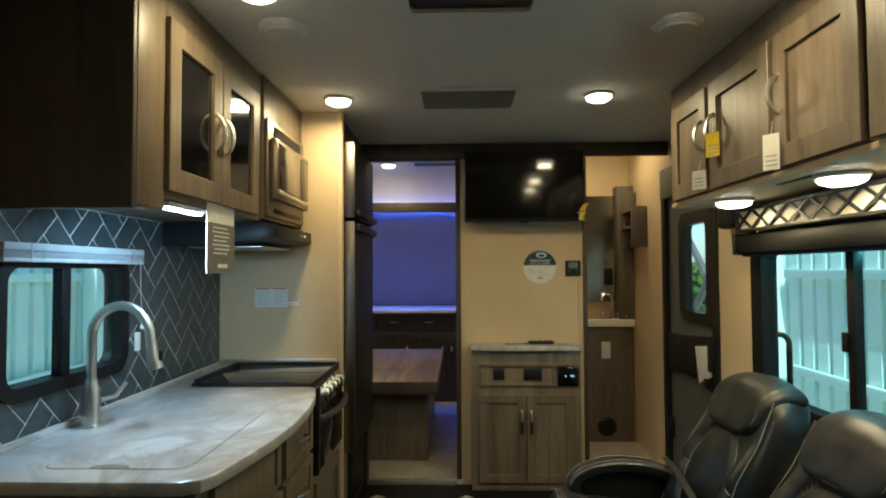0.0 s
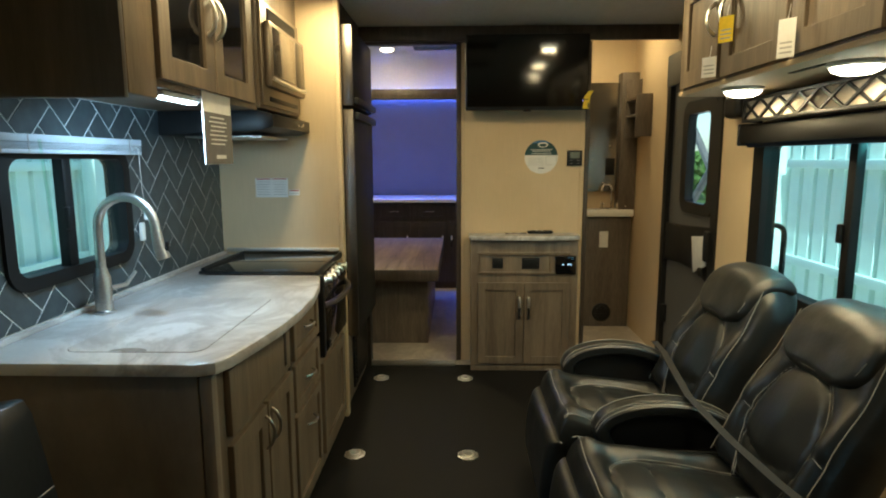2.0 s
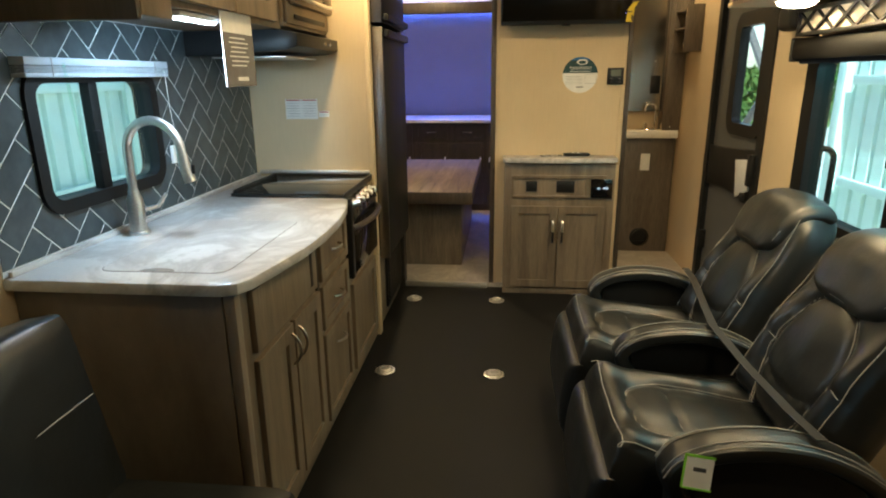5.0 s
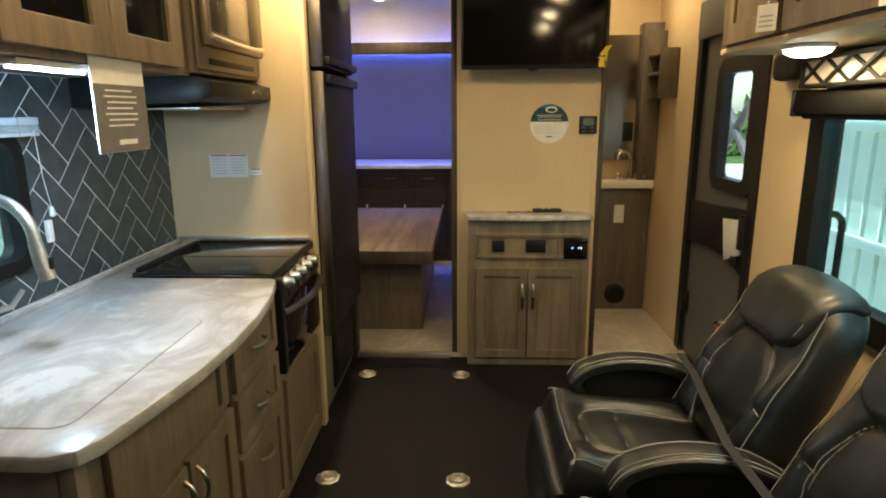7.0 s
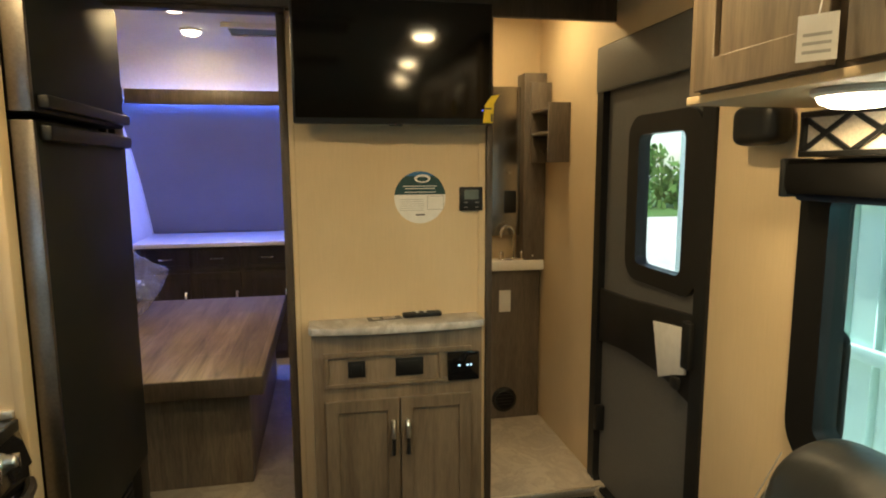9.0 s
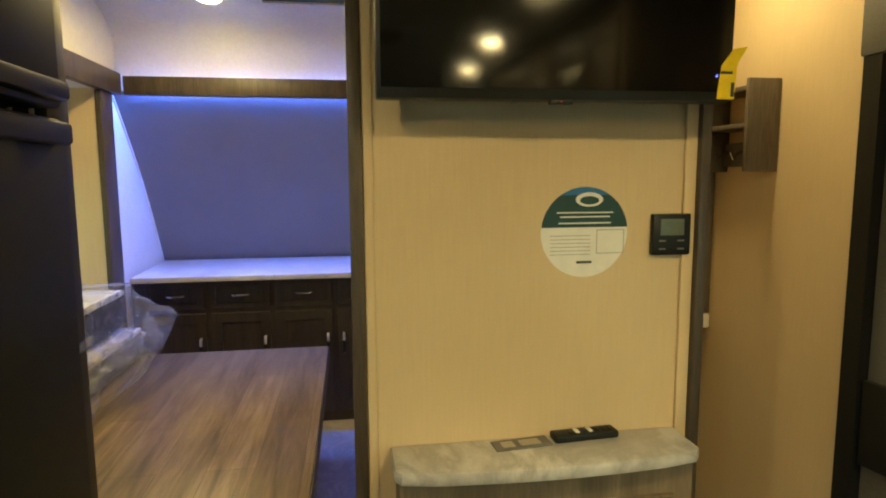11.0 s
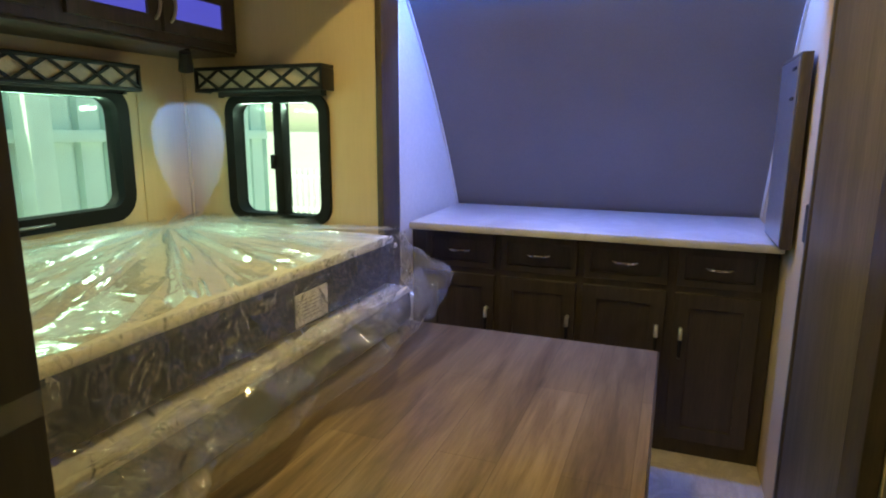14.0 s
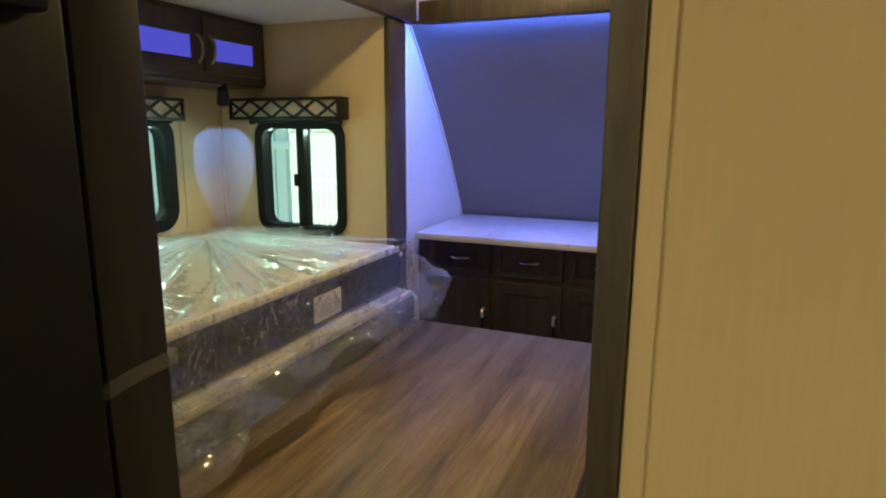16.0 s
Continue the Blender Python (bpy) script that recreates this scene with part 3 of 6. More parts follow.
def siding(name, x, y0, y1, z1, face, label, first=None):
    """A wall of ribbed steel sheets on rails and posts; face: the side that carries the rails."""
    wall = thing(name, (x, (y0 + y1) / 2, -0.7), label, "wall")
    prof, y = [], y0
    while y < y1:
        prof += [(x, y), (x, y + 0.16), (x - face * 0.05, y + 0.172), (x - face * 0.05, y + 0.218), (x, y + 0.23)]
        y += 0.23
    bm = bmesh.new()
    low = [bm.verts.new((px, py, -0.7)) for px, py in prof]
    high = [bm.verts.new((px, py, z1)) for px, py in prof]
    for i in range(len(prof) - 1):
        bm.faces.new((low[i], low[i + 1], high[i + 1], high[i]))
    part("sheet", bm, "siding", wall, smooth=None)
    z = 0.35
    while z < z1:
        part("rail", boxes((x + face * 0.005, x + face * 0.06, y0, y1, z, z + 0.085, 0.006) if face > 0 else (x - 0.06, x - 0.005, y0, y1, z, z + 0.085, 0.006)), "siding", wall)
        z += 0.95
    y = first if first is not None else y1
    while y < y1:
        part("post", boxes((x + 0.06, x + 0.2, y, y + 0.16, -0.7, z1, 0.01) if face > 0 else (x - 0.2, x - 0.06, y, y + 0.16, -0.7, z1, 0.01)), "siding", wall)
        y += 1.9
    return wall


siding("steel_fence", -4.0, -3.0, 8.9, 3.2, 1, "pale painted steel sheet wall with rails and posts", 0.69)
siding("steel_fence", 3.4, -3.5, 6.3, 3.2, -1, "pale painted steel sheet wall with rails")


# open bay beyond the steel wall: posts with crossed braces, grass, hedge, railing, parked van
br = thing("braced_frame", (3.4, 8.2, -0.7), "pale steel frame with crossed braces", "frame")
for y in (6.42, 10.0):
    part("post", boxes((3.33, 3.47, y, y + 0.14, -0.7, 3.2, 0.01)), "siding", br)
part("brace", tube(bmesh.new(), [(3.4, 6.55, -0.2), (3.4, 10.0, 2.7)], 0.05, 8), "door", br)
part("brace", tube(bmesh.new(), [(3.4, 6.55, 2.7), (3.4, 10.0, -0.2)], 0.05, 8), "door", br)
part("top_rail", boxes((3.35, 3.45, 6.57, 9.99, 2.95, 3.1, 0.01)), "siding", br)
solid("lawn", boxes((5.5, 40, 26, 60, -0.695, -0.66)), "grass", "strip of bright green grass beyond the yard", "lawn", kind="stuff", smooth=None)
rnd = random.Random(5)
bm = bmesh.new()
for i in range(3000):
    c = Vector((rnd.uniform(6, 22), rnd.uniform(29, 32), 0))
    c.z = -0.6 + rnd.random() ** 0.7 * (2.5 + 0.8 * math.sin(c.x * 0.9) + 0.4 * math.sin(c.x * 2.3))
    m = Matrix.Translation(c) @ Euler((rnd.uniform(0, 6), rnd.uniform(0, 6), 0)).to_matrix().to_4x4()
    s = rnd.uniform(0.14, 0.32)
    bm.faces.new([bm.verts.new(m @ Vector(p)) for p in ((-s, 0, 0), (0, -s * 0.5, 0), (s, 0, 0.02), (0, s * 0.5, 0))])
solid("hedge", bm, "grass", "loose green hedge beyond the yard", "hedge", kind="stuff", smooth=None)
rg = thing("picket_railing", (-5.2, 15, -0.7), "white picket railing in the sunny yard", "railing")
for z in (-0.35, 0.35):
    part("rail", boxes((-8.0, -3.4, 14.97, 15.03, z, z + 0.07, 0.005)), "white", rg)
for i in range(32):
    part("picket", boxes((-8.0 + i * 0.145, -7.95 + i * 0.145, 14.93, 14.965, -0.7, 0.55, 0.004)), "white", rg)
vh = thing("parked_van", (-7.5, 24, -0.7), "white van parked far off in the yard", "van")
part("body", prism(bmesh.new(), [(-10.4, -0.35), (-10.4, 1.2), (-10.0, 1.55), (-7.0, 1.55), (-6.2, 0.85), (-5.2, 0.6), (-5.0, -0.35)], "y", 23.2, 25.0, 0.06), "carwhite", vh)
for x in (-9.4, -6.1):
    w = part("wheel", lathe(bmesh.new(), [(0, 0), (0.34, 0), (0.36, 0.05), (0.36, 0.17), (0.34, 0.22), (0, 0.22)], pose(x, 23.3, -0.34, 90, 0, 0), 24), "black", vh)
    part("rim", lathe(bmesh.new(), [(0, 0), (0.2, 0), (0.2, 0.02), (0, 0.02)], pose(x, 23.08, -0.34, 90, 0, 0), 18), "alu", w)
for x0, x1 in ((-9.9, -8.6), (-8.5, -7.2)):
    part("side_window", boxes((x0, x1, 23.185, 23.199, 0.75, 1.35, 0.004)), "gloss", vh, "dark side window")
# ---- windows and doors ----


def window_x(name, x, hole, side, glass, label, mullion=None, corner=0.07, inset=0.01, f=0.045):
    """A framed window in a wall across x; side: +1 where the room lies at larger x."""
    y0, y1, z0, z1 = hole
    w = thing(name, (x, (y0 + y1) / 2, z0), label, "window", kind="structure")
    a, b = (x - 0.055, x + 0.018) if side > 0 else (x - 0.018, x + 0.055)
    part("window_frame", ring(bmesh.new(), rounded(y0 - f, y1 + f, z0 - f, z1 + f, corner + f), rounded(y0 + inset, y1 - inset, z0 + inset, z1 - inset, corner), "x", a, b), "frame", w, "black rounded window frame")
    gx = x - side * 0.014
    edges = [y0] + ([mullion] if mullion else []) + [y1]
    for p, q in zip(edges, edges[1:]):
        ob = part("pane", boxes((gx - 0.002, gx + 0.002, p, q, z0, z1)), glass, w, "tinted glass pane", smooth=None)
        ob.visible_shadow = False
    if mullion:
        part("mullion", boxes((gx - 0.012, x + side * 0.008, mullion - 0.022, mullion + 0.022, z0, z1, 0.004) if side > 0 else (x + side * 0.008, gx + 0.012, mullion - 0.022, mullion + 0.022, z0, z1, 0.004)), "frame", w)
        part("latch", boxes(*[(x - 0.002 + side * 0.008, x + 0.022, mullion - 0.036, mullion - 0.01, (z0 + z1) / 2 - 0.05, (z0 + z1) / 2 + 0.02, 0.004)] if side > 0 else [(x - 0.022, x + 0.002 - 0.008, mullion + 0.01, mullion + 0.036, (z0 + z1) / 2 - 0.05, (z0 + z1) / 2 + 0.02, 0.004)]), "frame", w)
    return w


window_x("window_kitchen", XL, KWIN, 1, "teal", "black-framed sliding kitchen window in the tiled wall", 1.985, 0.045, 0.006, 0.035)
window_x("window_sofa", XL, SWIN, 1, "teal", "black-framed sliding window above the sofa", -0.45, 0.05)
window_x("window_lounge", XR, RWIN, -1, "teal", "large black-framed sliding window above the recliners", 2.27, 0.03, 0.01, 0.085)
wb = window_x("window_bed_side", SX, LWIN, 1, "clearpane", "black-framed window beside the bed", None, 0.06)
part("tilt_bar", tube(bmesh.new(), [(SX + 0.02, 5.02, 1.062), (SX + 0.032, 5.04, 1.062), (SX + 0.032, 5.26, 1.062), (SX + 0.02, 5.28, 1.062)], 0.006, 8), "darksteel", wb, "slim metal opening bar")


def window_y(name, y, hole, glass, label, mullion):
    x0, x1, z0, z1 = hole
    f = 0.035
    w = thing(name, ((x0 + x1) / 2, y, z0), label, "window", kind="structure")
    part("window_frame", ring(bmesh.new(), rounded(x0 - f, x1 + f, z0 - f, z1 + f, 0.05 + f), rounded(x0 + 0.008, x1 - 0.008, z0 + 0.008, z1 - 0.008, 0.05), "y", y - 0.018, y + 0.055), "frame", w, "black rounded window frame")
    for p, q in ((x0, mullion), (mullion, x1)):
        ob = part("pane", boxes((p, q, y + 0.033, y + 0.037, z0, z1)), glass, w, "clear glass pane", smooth=None)
        ob.visible_shadow = False
    part("mullion", boxes((mullion - 0.022, mullion + 0.022, y - 0.008, y + 0.05, z0, z1, 0.004)), "frame", w)
    part("latch", boxes((mullion - 0.032, mullion - 0.012, y - 0.022, y - 0.004, (z0 + z1) / 2 - 0.04, (z0 + z1) / 2 + 0.02, 0.003)), "frame", w)
    return w


window_y("window_bed_end", SY1, FWIN, "clearpane", "black-framed sliding window at the bed's end", -1.675)


def valance(at, length, along, out, zt, h, label):
    """A lattice valance: box of dark slats crossing in front of pale fabric. along: 'x' or 'y'; out: direction into the room on the other axis."""
    v = thing("window_valance", (*at, zt - h), label, "window valance")
    u0, u1 = -length / 2, length / 2
    cx, cy = at

    def place(bm):
        if along == "y":
            bm.transform(Matrix.Translation((cx, cy, 0)) @ Matrix(((0, out, 0, 0), (1, 0, 0, 0), (0, 0, 1, 0), (0, 0, 0, 1))))
        else:
            bm.transform(Matrix.Translation((cx, cy, 0)) @ Matrix(((1, 0, 0, 0), (0, out, 0, 0), (0, 0, 1, 0), (0, 0, 0, 1))))
        bmesh.ops.recalc_face_normals(bm, faces=bm.faces)
        return bm
    d = 0.09
    part("backing", place(boxes((u0 + 0.006, u1 - 0.006, d - 0.022, d - 0.014, zt - h + 0.005, zt - 0.005))), "lattice_back", v, "pale fabric backing", smooth=None)
    part("top_rail", place(boxes((u0, u1, 0, d, zt - 0.014, zt, 0.002))), "black", v)
    part("bottom_rail", place(boxes((u0, u1, d - 0.014, d, zt - h, zt - h + 0.014, 0.002))), "black", v)
    for u in (u0, u1 - 0.012):
        part("end_panel", place(boxes((u, u + 0.012, 0, d - 0.001, zt - h, zt - 0.015, 0.002))), "black", v)
    n = max(3, round(length / (h * 1.3)))
    step = length / n
    for i in range(n):
        for k, s in ((0, 1), (1, -1)):
            a = Vector((u0 + i * step, d - 0.008 + 0.003 * k, zt - h + 0.01 if s > 0 else zt - 0.01))
            b = Vector((u0 + (i + 1) * step, d - 0.008 + 0.003 * k, zt - 0.01 if s > 0 else zt - h + 0.01))
            w = Vector((-(b - a).z, 0, (b - a).x)).normalized() * 0.0055
            bm = bmesh.new()
            prism(bm, [((a + w).x, (a + w).z), ((b + w).x, (b + w).z), ((b - w).x, (b - w).z), ((a - w).x, (a - w).z)], "y", a.y - 0.003, a.y + 0.003)
            part("slat", place(bm), "black", v, smooth=None)
    return v


valance((XR - 0.045, 2.01), 1.70, "y", -1, 1.658, 0.105, "dark lattice valance over pale fabric above the lounge window")
valance((SX + 0.001, 5.15), 1.0, "y", 1, 1.635, 0.10, "dark lattice valance above the bedroom side window")
valance((-1.71, SY1 - 0.001), 0.62, "x", -1, 1.645, 0.10, "dark lattice valance above the bedroom end window")
rb = thing("roller_shade", (1.36, 2.1, 1.51), "dark rolled-up shade above the lounge window", "roller shade")
part("cassette", prism(bmesh.new(), [(1.318, 1.465), (1.31, 1.48), (1.31, 1.535), (1.32, 1.548), (1.395, 1.548), (1.395, 1.465)], "y", 1.201, 2.925, 0.003), "frame", rb, "flat black shade cassette")
part("shade_roll", tube(bmesh.new(), [(1.355, 1.205, 1.462), (1.355, 2.92, 1.462)], 0.016, 14), "navy", rb, "rolled dark fabric")
for y in (1.185, 2.926):
    part("bracket", boxes((1.305, 1.399, y, y + 0.015, 1.455, 1.552, 0.006)), "black", rb)
for c, along in (((SX + 0.035, 5.13, 1.548), "y"), ((-1.68, SY1 - 0.035, 1.548), "x")):
    rs = thing("roller_shade", c, "dark rolled-up shade under the valance", "roller shade")
    half = 0.48 if along == "y" else 0.25
    ends = [(c[0], c[1] - half, c[2]), (c[0], c[1] + half, c[2])] if along == "y" else [(c[0] - half, c[1], c[2]), (c[0] + half, c[1], c[2])]
    part("roll", tube(bmesh.new(), ends, 0.02, 14), "black", rs)
    for e in ends:
        part("bracket", boxes((e[0] - 0.01, e[0] + 0.01, e[1] - 0.01, e[1] + 0.01, e[2] - 0.024, e[2] + 0.024, 0.003)), "black", rs)

# kitchen blind, drawn up
bl = thing("window_blind", (-1.17, 2.03, 1.43), "raised white slatted blind above the kitchen window", "blind")
part("head_rail", boxes((-1.215, -1.168, 1.66, 2.37, 1.452, 1.474, 0.003)), "blinds", bl)
for i in range(5):
    part("slat", boxes((-1.213, -1.17, 1.66, 2.37, 1.4335 + i * 0.0036, 1.4355 + i * 0.0036)), "blinds", bl, smooth=None)
part("bottom_rail", boxes((-1.214, -1.169, 1.66, 2.37, 1.42, 1.432, 0.003)), "blinds", bl)
for y in (1.76, 2.28):
    part("ladder_cord", boxes((-1.1675, -1.1665, y, y + 0.004, 1.418, 1.476)), "pale_ink", bl, smooth=None)
part("tilt_wand", tube(bmesh.new(), [(-1.162, 1.80, 1.46), (-1.16, 1.81, 1.30), (-1.16, 1.82, 1.12)], 0.004, 8), "clearpane", bl, "clear plastic wand")
part("pull_cord", tube(bmesh.new(), [(-1.164, 2.335, 1.44), (-1.175, 2.36, 1.30), (-1.18, 2.385, 1.20)], 0.0011, 6), "white", bl)
part("cord_tassel", lathe(bmesh.new(), [(0.002, 0.0), (0.007, -0.008), (0.009, -0.03), (0.003, -0.034)], pose(-1.18, 2.385, 1.205), 12), "white", bl)
part("cord_cleat", boxes((-1.209, -1.195, 2.378, 2.402, 1.09, 1.16, 0.003)), "white", bl)

# entry door
ed = thing("entry_door", (1.42, 3.76, 0), "grey entry door with black frame and tinted window", "door", kind="structure")
y0, y1, z0, z1 = DOOR
part("door_frame", ring(bmesh.new(), rounded(y0 - 0.05, y1 + 0.01, -0.0 + 0.002, z1 + 0.055, 0.05), rounded(y0 + 0.02, y1 - 0.05, 0.03, z1 - 0.01, 0.04), "x", 1.408, 1.469), "black", ed, "black door frame")
part("door_leaf", ring(bmesh.new(), rounded(y0 + 0.024, y1 - 0.054, 0.034, z1 - 0.014, 0.04), rounded(3.515, 3.87, 1.13, 1.665, 0.05), "x", 1.438, 1.466), "door", ed, "grey textured door skin")
part("window_frame", ring(bmesh.new(), rounded(3.43, 3.935, 1.07, 1.735, 0.09), rounded(3.53, 3.85, 1.137, 1.66, 0.035), "x", 1.422, 1.472), "black", ed, "black window surround")
ob = part("pane", boxes((1.452, 1.456, 3.50, 3.88, 1.10, 1.70)), "doorpane", ed, "tinted glass pane", smooth=None)
ob.visible_shadow = False
part("belt_panel", prism(bmesh.new(), [(4.14, 0.975), (3.88, 0.985), (3.62, 1.005), (3.425, 1.02), (3.425, 0.70), (3.62, 0.745), (3.88, 0.752), (4.14, 0.73)], "x", 1.415, 1.438, 0.005), "black", ed, "black moulded handrail panel")
part("latch_plate", prism(bmesh.new(), [(3.665, 0.942), (3.56, 0.955), (3.45, 0.968), (3.447, 0.80), (3.52, 0.775), (3.615, 0.735)], "x", 1.406, 1.4145, 0.002), "white", ed, "white paper on the latch plate")
part("latch", boxes((1.385, 1.414, 3.40, 3.448, 0.83, 1.0, 0.008), (1.385, 1.4055, 3.455, 3.51, 0.735, 0.785, 0.012)), "black", ed)
part("lower_hinge", boxes((1.395, 1.437, 4.10, 4.13, 0.3, 0.42, 0.004)), "black", ed)
part("head_trim", boxes((1.402, 1.419, y0 - 0.05, y1 + 0.02, 1.86, 2.06, 0.012)), "door", ed, "grey moulded door head")
solid("grab_handle", tube(bmesh.new(), [(1.4705, 2.955, 1.085)] + [(1.52 + 0.045 * math.sin(a), 2.955, 1.04 + 0.045 * math.cos(a)) for a in [math.pi * i / 12 for i in range(7)]] + [(1.565, 2.955, 0.85)] + [(1.52 + 0.045 * math.cos(a), 2.955, 0.80 - 0.045 * math.sin(a)) for a in [math.pi * i / 12 for i in range(7)]] + [(1.4705, 2.955, 0.755)], 0.013, 12), "frame", "black bowed grab handle outside by the entry door", "handle")

# ---- kitchen ----
FX = -0.595   # front of the base cabinets


def eased(bm, r=0.002):
    """Rounds the hard edges a little."""
    bmesh.ops.bevel(bm, geom=[e for e in bm.edges if len(e.link_faces) == 2 and e.calc_face_angle(0) > 0.7], offset=r, segments=1, affect="EDGES", profile=0.5)
    return bm


def square(u0, u1, v0, v1):
    return [(u0, v0), (u1, v0), (u1, v1), (u0, v1)]


def shaker(x, y0, y1, z0, z1, t=0.018, rail=0.055, face=1):
    """The frame and the sunk panel of a door across x, facing +x (face 1) or -x."""
    inner = square(y0 + rail, y1 - rail, z0 + rail, z1 - rail)
    frame_ = eased(ring(bmesh.new(), square(y0, y1, z0, z1), inner, "x", x, x + face * t))
    return frame_, boxes((min(x, x + face * t * 0.35), max(x, x + face * t * 0.35), y0 + rail, y1 - rail, z0 + rail, z1 - rail))


def shaker_y(y, x0, x1, z0, z1, t=0.018, rail=0.05):
    """The same across y, facing -y."""
    frame_ = eased(ring(bmesh.new(), square(x0, x1, z0, z1), square(x0 + rail, x1 - rail, z0 + rail, z1 - rail), "y", y - t, y))
    return frame_, boxes((x0 + rail, x1 - rail, y - t * 0.35, y, z0 + rail, z1 - rail))


def framed(name, style, mat, parent, *place, **sizes):
    """A framed door or drawer front with its sunk panel as a part of it."""
    frame_, panel = style(*place, **sizes)
    d = part(name, frame_, mat, parent)
    part("panel", panel, mat, d, smooth=None)
    return d


def arc_pull(a, b, out, r=0.0055, n=8):
    """A bowed bar handle from a to b, standing off by out at its middle."""
    a, b, out = Vector(a), Vector(b), Vector(out)
    pts = [a + (b - a) * i / n + out * math.sin(math.pi * i / n) ** 0.6 for i in range(n + 1)]
    return tube(bmesh.new(), pts, r, 8)


bc = thing("kitchen_cabinet", (-0.9, 2.1, 0), "grey-brown wooden base cabinet with drawers and dark end panel", "cabinet")
part("carcass", boxes((-1.215, FX, 1.545, 2.635, 0.0, 0.868, 0.004)), "cab", bc)
part("end_panel", boxes((-1.218, FX - 0.035, 1.525, 1.543, 0.0, 0.868, 0.003)), "endpanel", bc, "dark wooden end panel")
part("corner_post", boxes((FX - 0.034, FX + 0.004, 1.522, 1.56, 0.0, 0.868, 0.012)), "endpanel", bc, "rounded corner post")
for y0, y1, hy in ((1.60, 1.885, 1.86), (1.90, 2.185, 1.925)):
    d = framed("cabinet_door", shaker, "cab", bc, FX, y0, y1, 0.06, 0.64)
    part("handle", arc_pull((FX + 0.018, hy, 0.50), (FX + 0.018, hy, 0.61), (0.028, 0, 0)), "bronze", d, "satin nickel pull")
part("false_drawer", boxes((FX, FX + 0.018, 1.60, 2.16, 0.665, 0.85, 0.003)), "cab", bc)
for z0, z1 in ((0.66, 0.845), (0.46, 0.64), (0.06, 0.44)):
    d = framed("drawer_front", shaker, "cab", bc, FX, 2.22, 2.61, z0, z1, rail=0.035)
    zc = (z0 + z1) / 2 if z1 - z0 < 0.25 else z1 - 0.09
    part("handle", arc_pull((FX + 0.018, 2.365, zc), (FX + 0.018, 2.465, zc), (0.026, 0, 0)), "bronze", d, "satin nickel pull")
# dark strips laid on for the shaded gap and slot beside the drawers
part("dark_slot", boxes((FX, FX + 0.008, 2.18, 2.205, 0.56, 0.82, 0.002)), "grooved", bc)
part("dark_slot", boxes((FX + 0.0182, FX + 0.020, 2.085, 2.11, 0.69, 0.82, 0.0006)), "grooved", bc)

outline = [(XL + 0.001, 1.50), (-0.62, 1.495), (-0.578, 1.515), (-0.556, 1.56), (-0.535, 1.68), (-0.508, 1.86), (-0.498, 2.05), (-0.505, 2.25), (-0.53, 2.45), (-0.57, 2.62), (-0.585, 2.638), (-1.11, 2.638), (-1.11, 3.216), (XL + 0.001, 3.216)]
solid("worktop", prism(bmesh.new(), outline, "z", 0.87, 0.905, 0.008), "marble", "pale marbled laminate worktop with a bowed front", "worktop")
COVER = (-1.012, -0.645, 1.588, 2.205)
solid("sink_cover_seam", ring(bmesh.new(), rounded(COVER[0] - 0.003, COVER[1] + 0.003, COVER[2] - 0.003, COVER[3] + 0.003, 0.043), rounded(*COVER, 0.04), "z", 0.9045, 0.9053), "seam", "thin dark joint round the sink cover", "trim", kind="structure")
sc = thing("sink_cover", (-0.83, 1.9, 0.902), "marbled sink cover lying flush in the worktop", "sink cover")
part("panel", prism(bmesh.new(), rounded(*COVER, 0.04), "z", 0.902, 0.9066, 0.0006), "marble", sc)
part("finger_notch", prism(bmesh.new(), [(-0.84 + 0.05 * math.cos(a), 1.59 + 0.028 * math.sin(a)) for a in [math.pi * i / 12 for i in range(13)]], "z", 0.9067, 0.9072), "seam", sc, "shadowed finger notch")
back = thing("backsplash_ledge", (-1.2, 2.3, 0.905), "narrow pale ledge along the tiled wall", "ledge")
part("ledge", boxes((-1.209, -1.195, 1.51, 3.215, 0.9055, 0.922, 0.003)), "marble", back)
part("ledge", boxes((-1.195, -0.6, 3.203, 3.218, 0.921, 0.94, 0.003)), "alu", back)

fa = thing("kitchen_faucet", (-1.133, 1.99, 0.905), "brushed steel pull-down faucet on the worktop", "faucet")
part("base", lathe(bmesh.new(), [(0.0, 0), (0.034, 0.0), (0.034, 0.008), (0.027, 0.012), (0.026, 0.12), (0.019, 0.135), (0.017, 0.15)], pose(-1.133, 1.99, 0.905)), "steel", fa)
arc = [(-1.133, 1.99, 1.05), (-1.133, 1.99, 1.18)] + [(-1.033 - 0.1 * math.cos(a), 1.99 - 0.012 * (1 - math.cos(a)), 1.185 + 0.1 * math.sin(a)) for a in [math.pi * i / 14 for i in range(14)]] + [(-0.932, 1.966, 1.175)]
part("spout", tube(bmesh.new(), arc, 0.0145, 16), "steel", fa)
part("spray_head", tube(bmesh.new(), [(-0.933, 1.966, 1.18), (-0.925, 1.966, 1.13), (-0.912, 1.966, 1.088)], 0.016, 16, 0.0195), "steel", fa)
part("spray_button", boxes((-0.905, -0.895, 1.961, 1.971, 1.115, 1.145, 0.002)), "black", fa)
part("lever", tube(bmesh.new(), [(-1.115, 2.01, 0.985), (-1.085, 2.045, 0.99), (-1.065, 2.07, 1.03)], 0.009, 10, 0.006), "steel", fa)

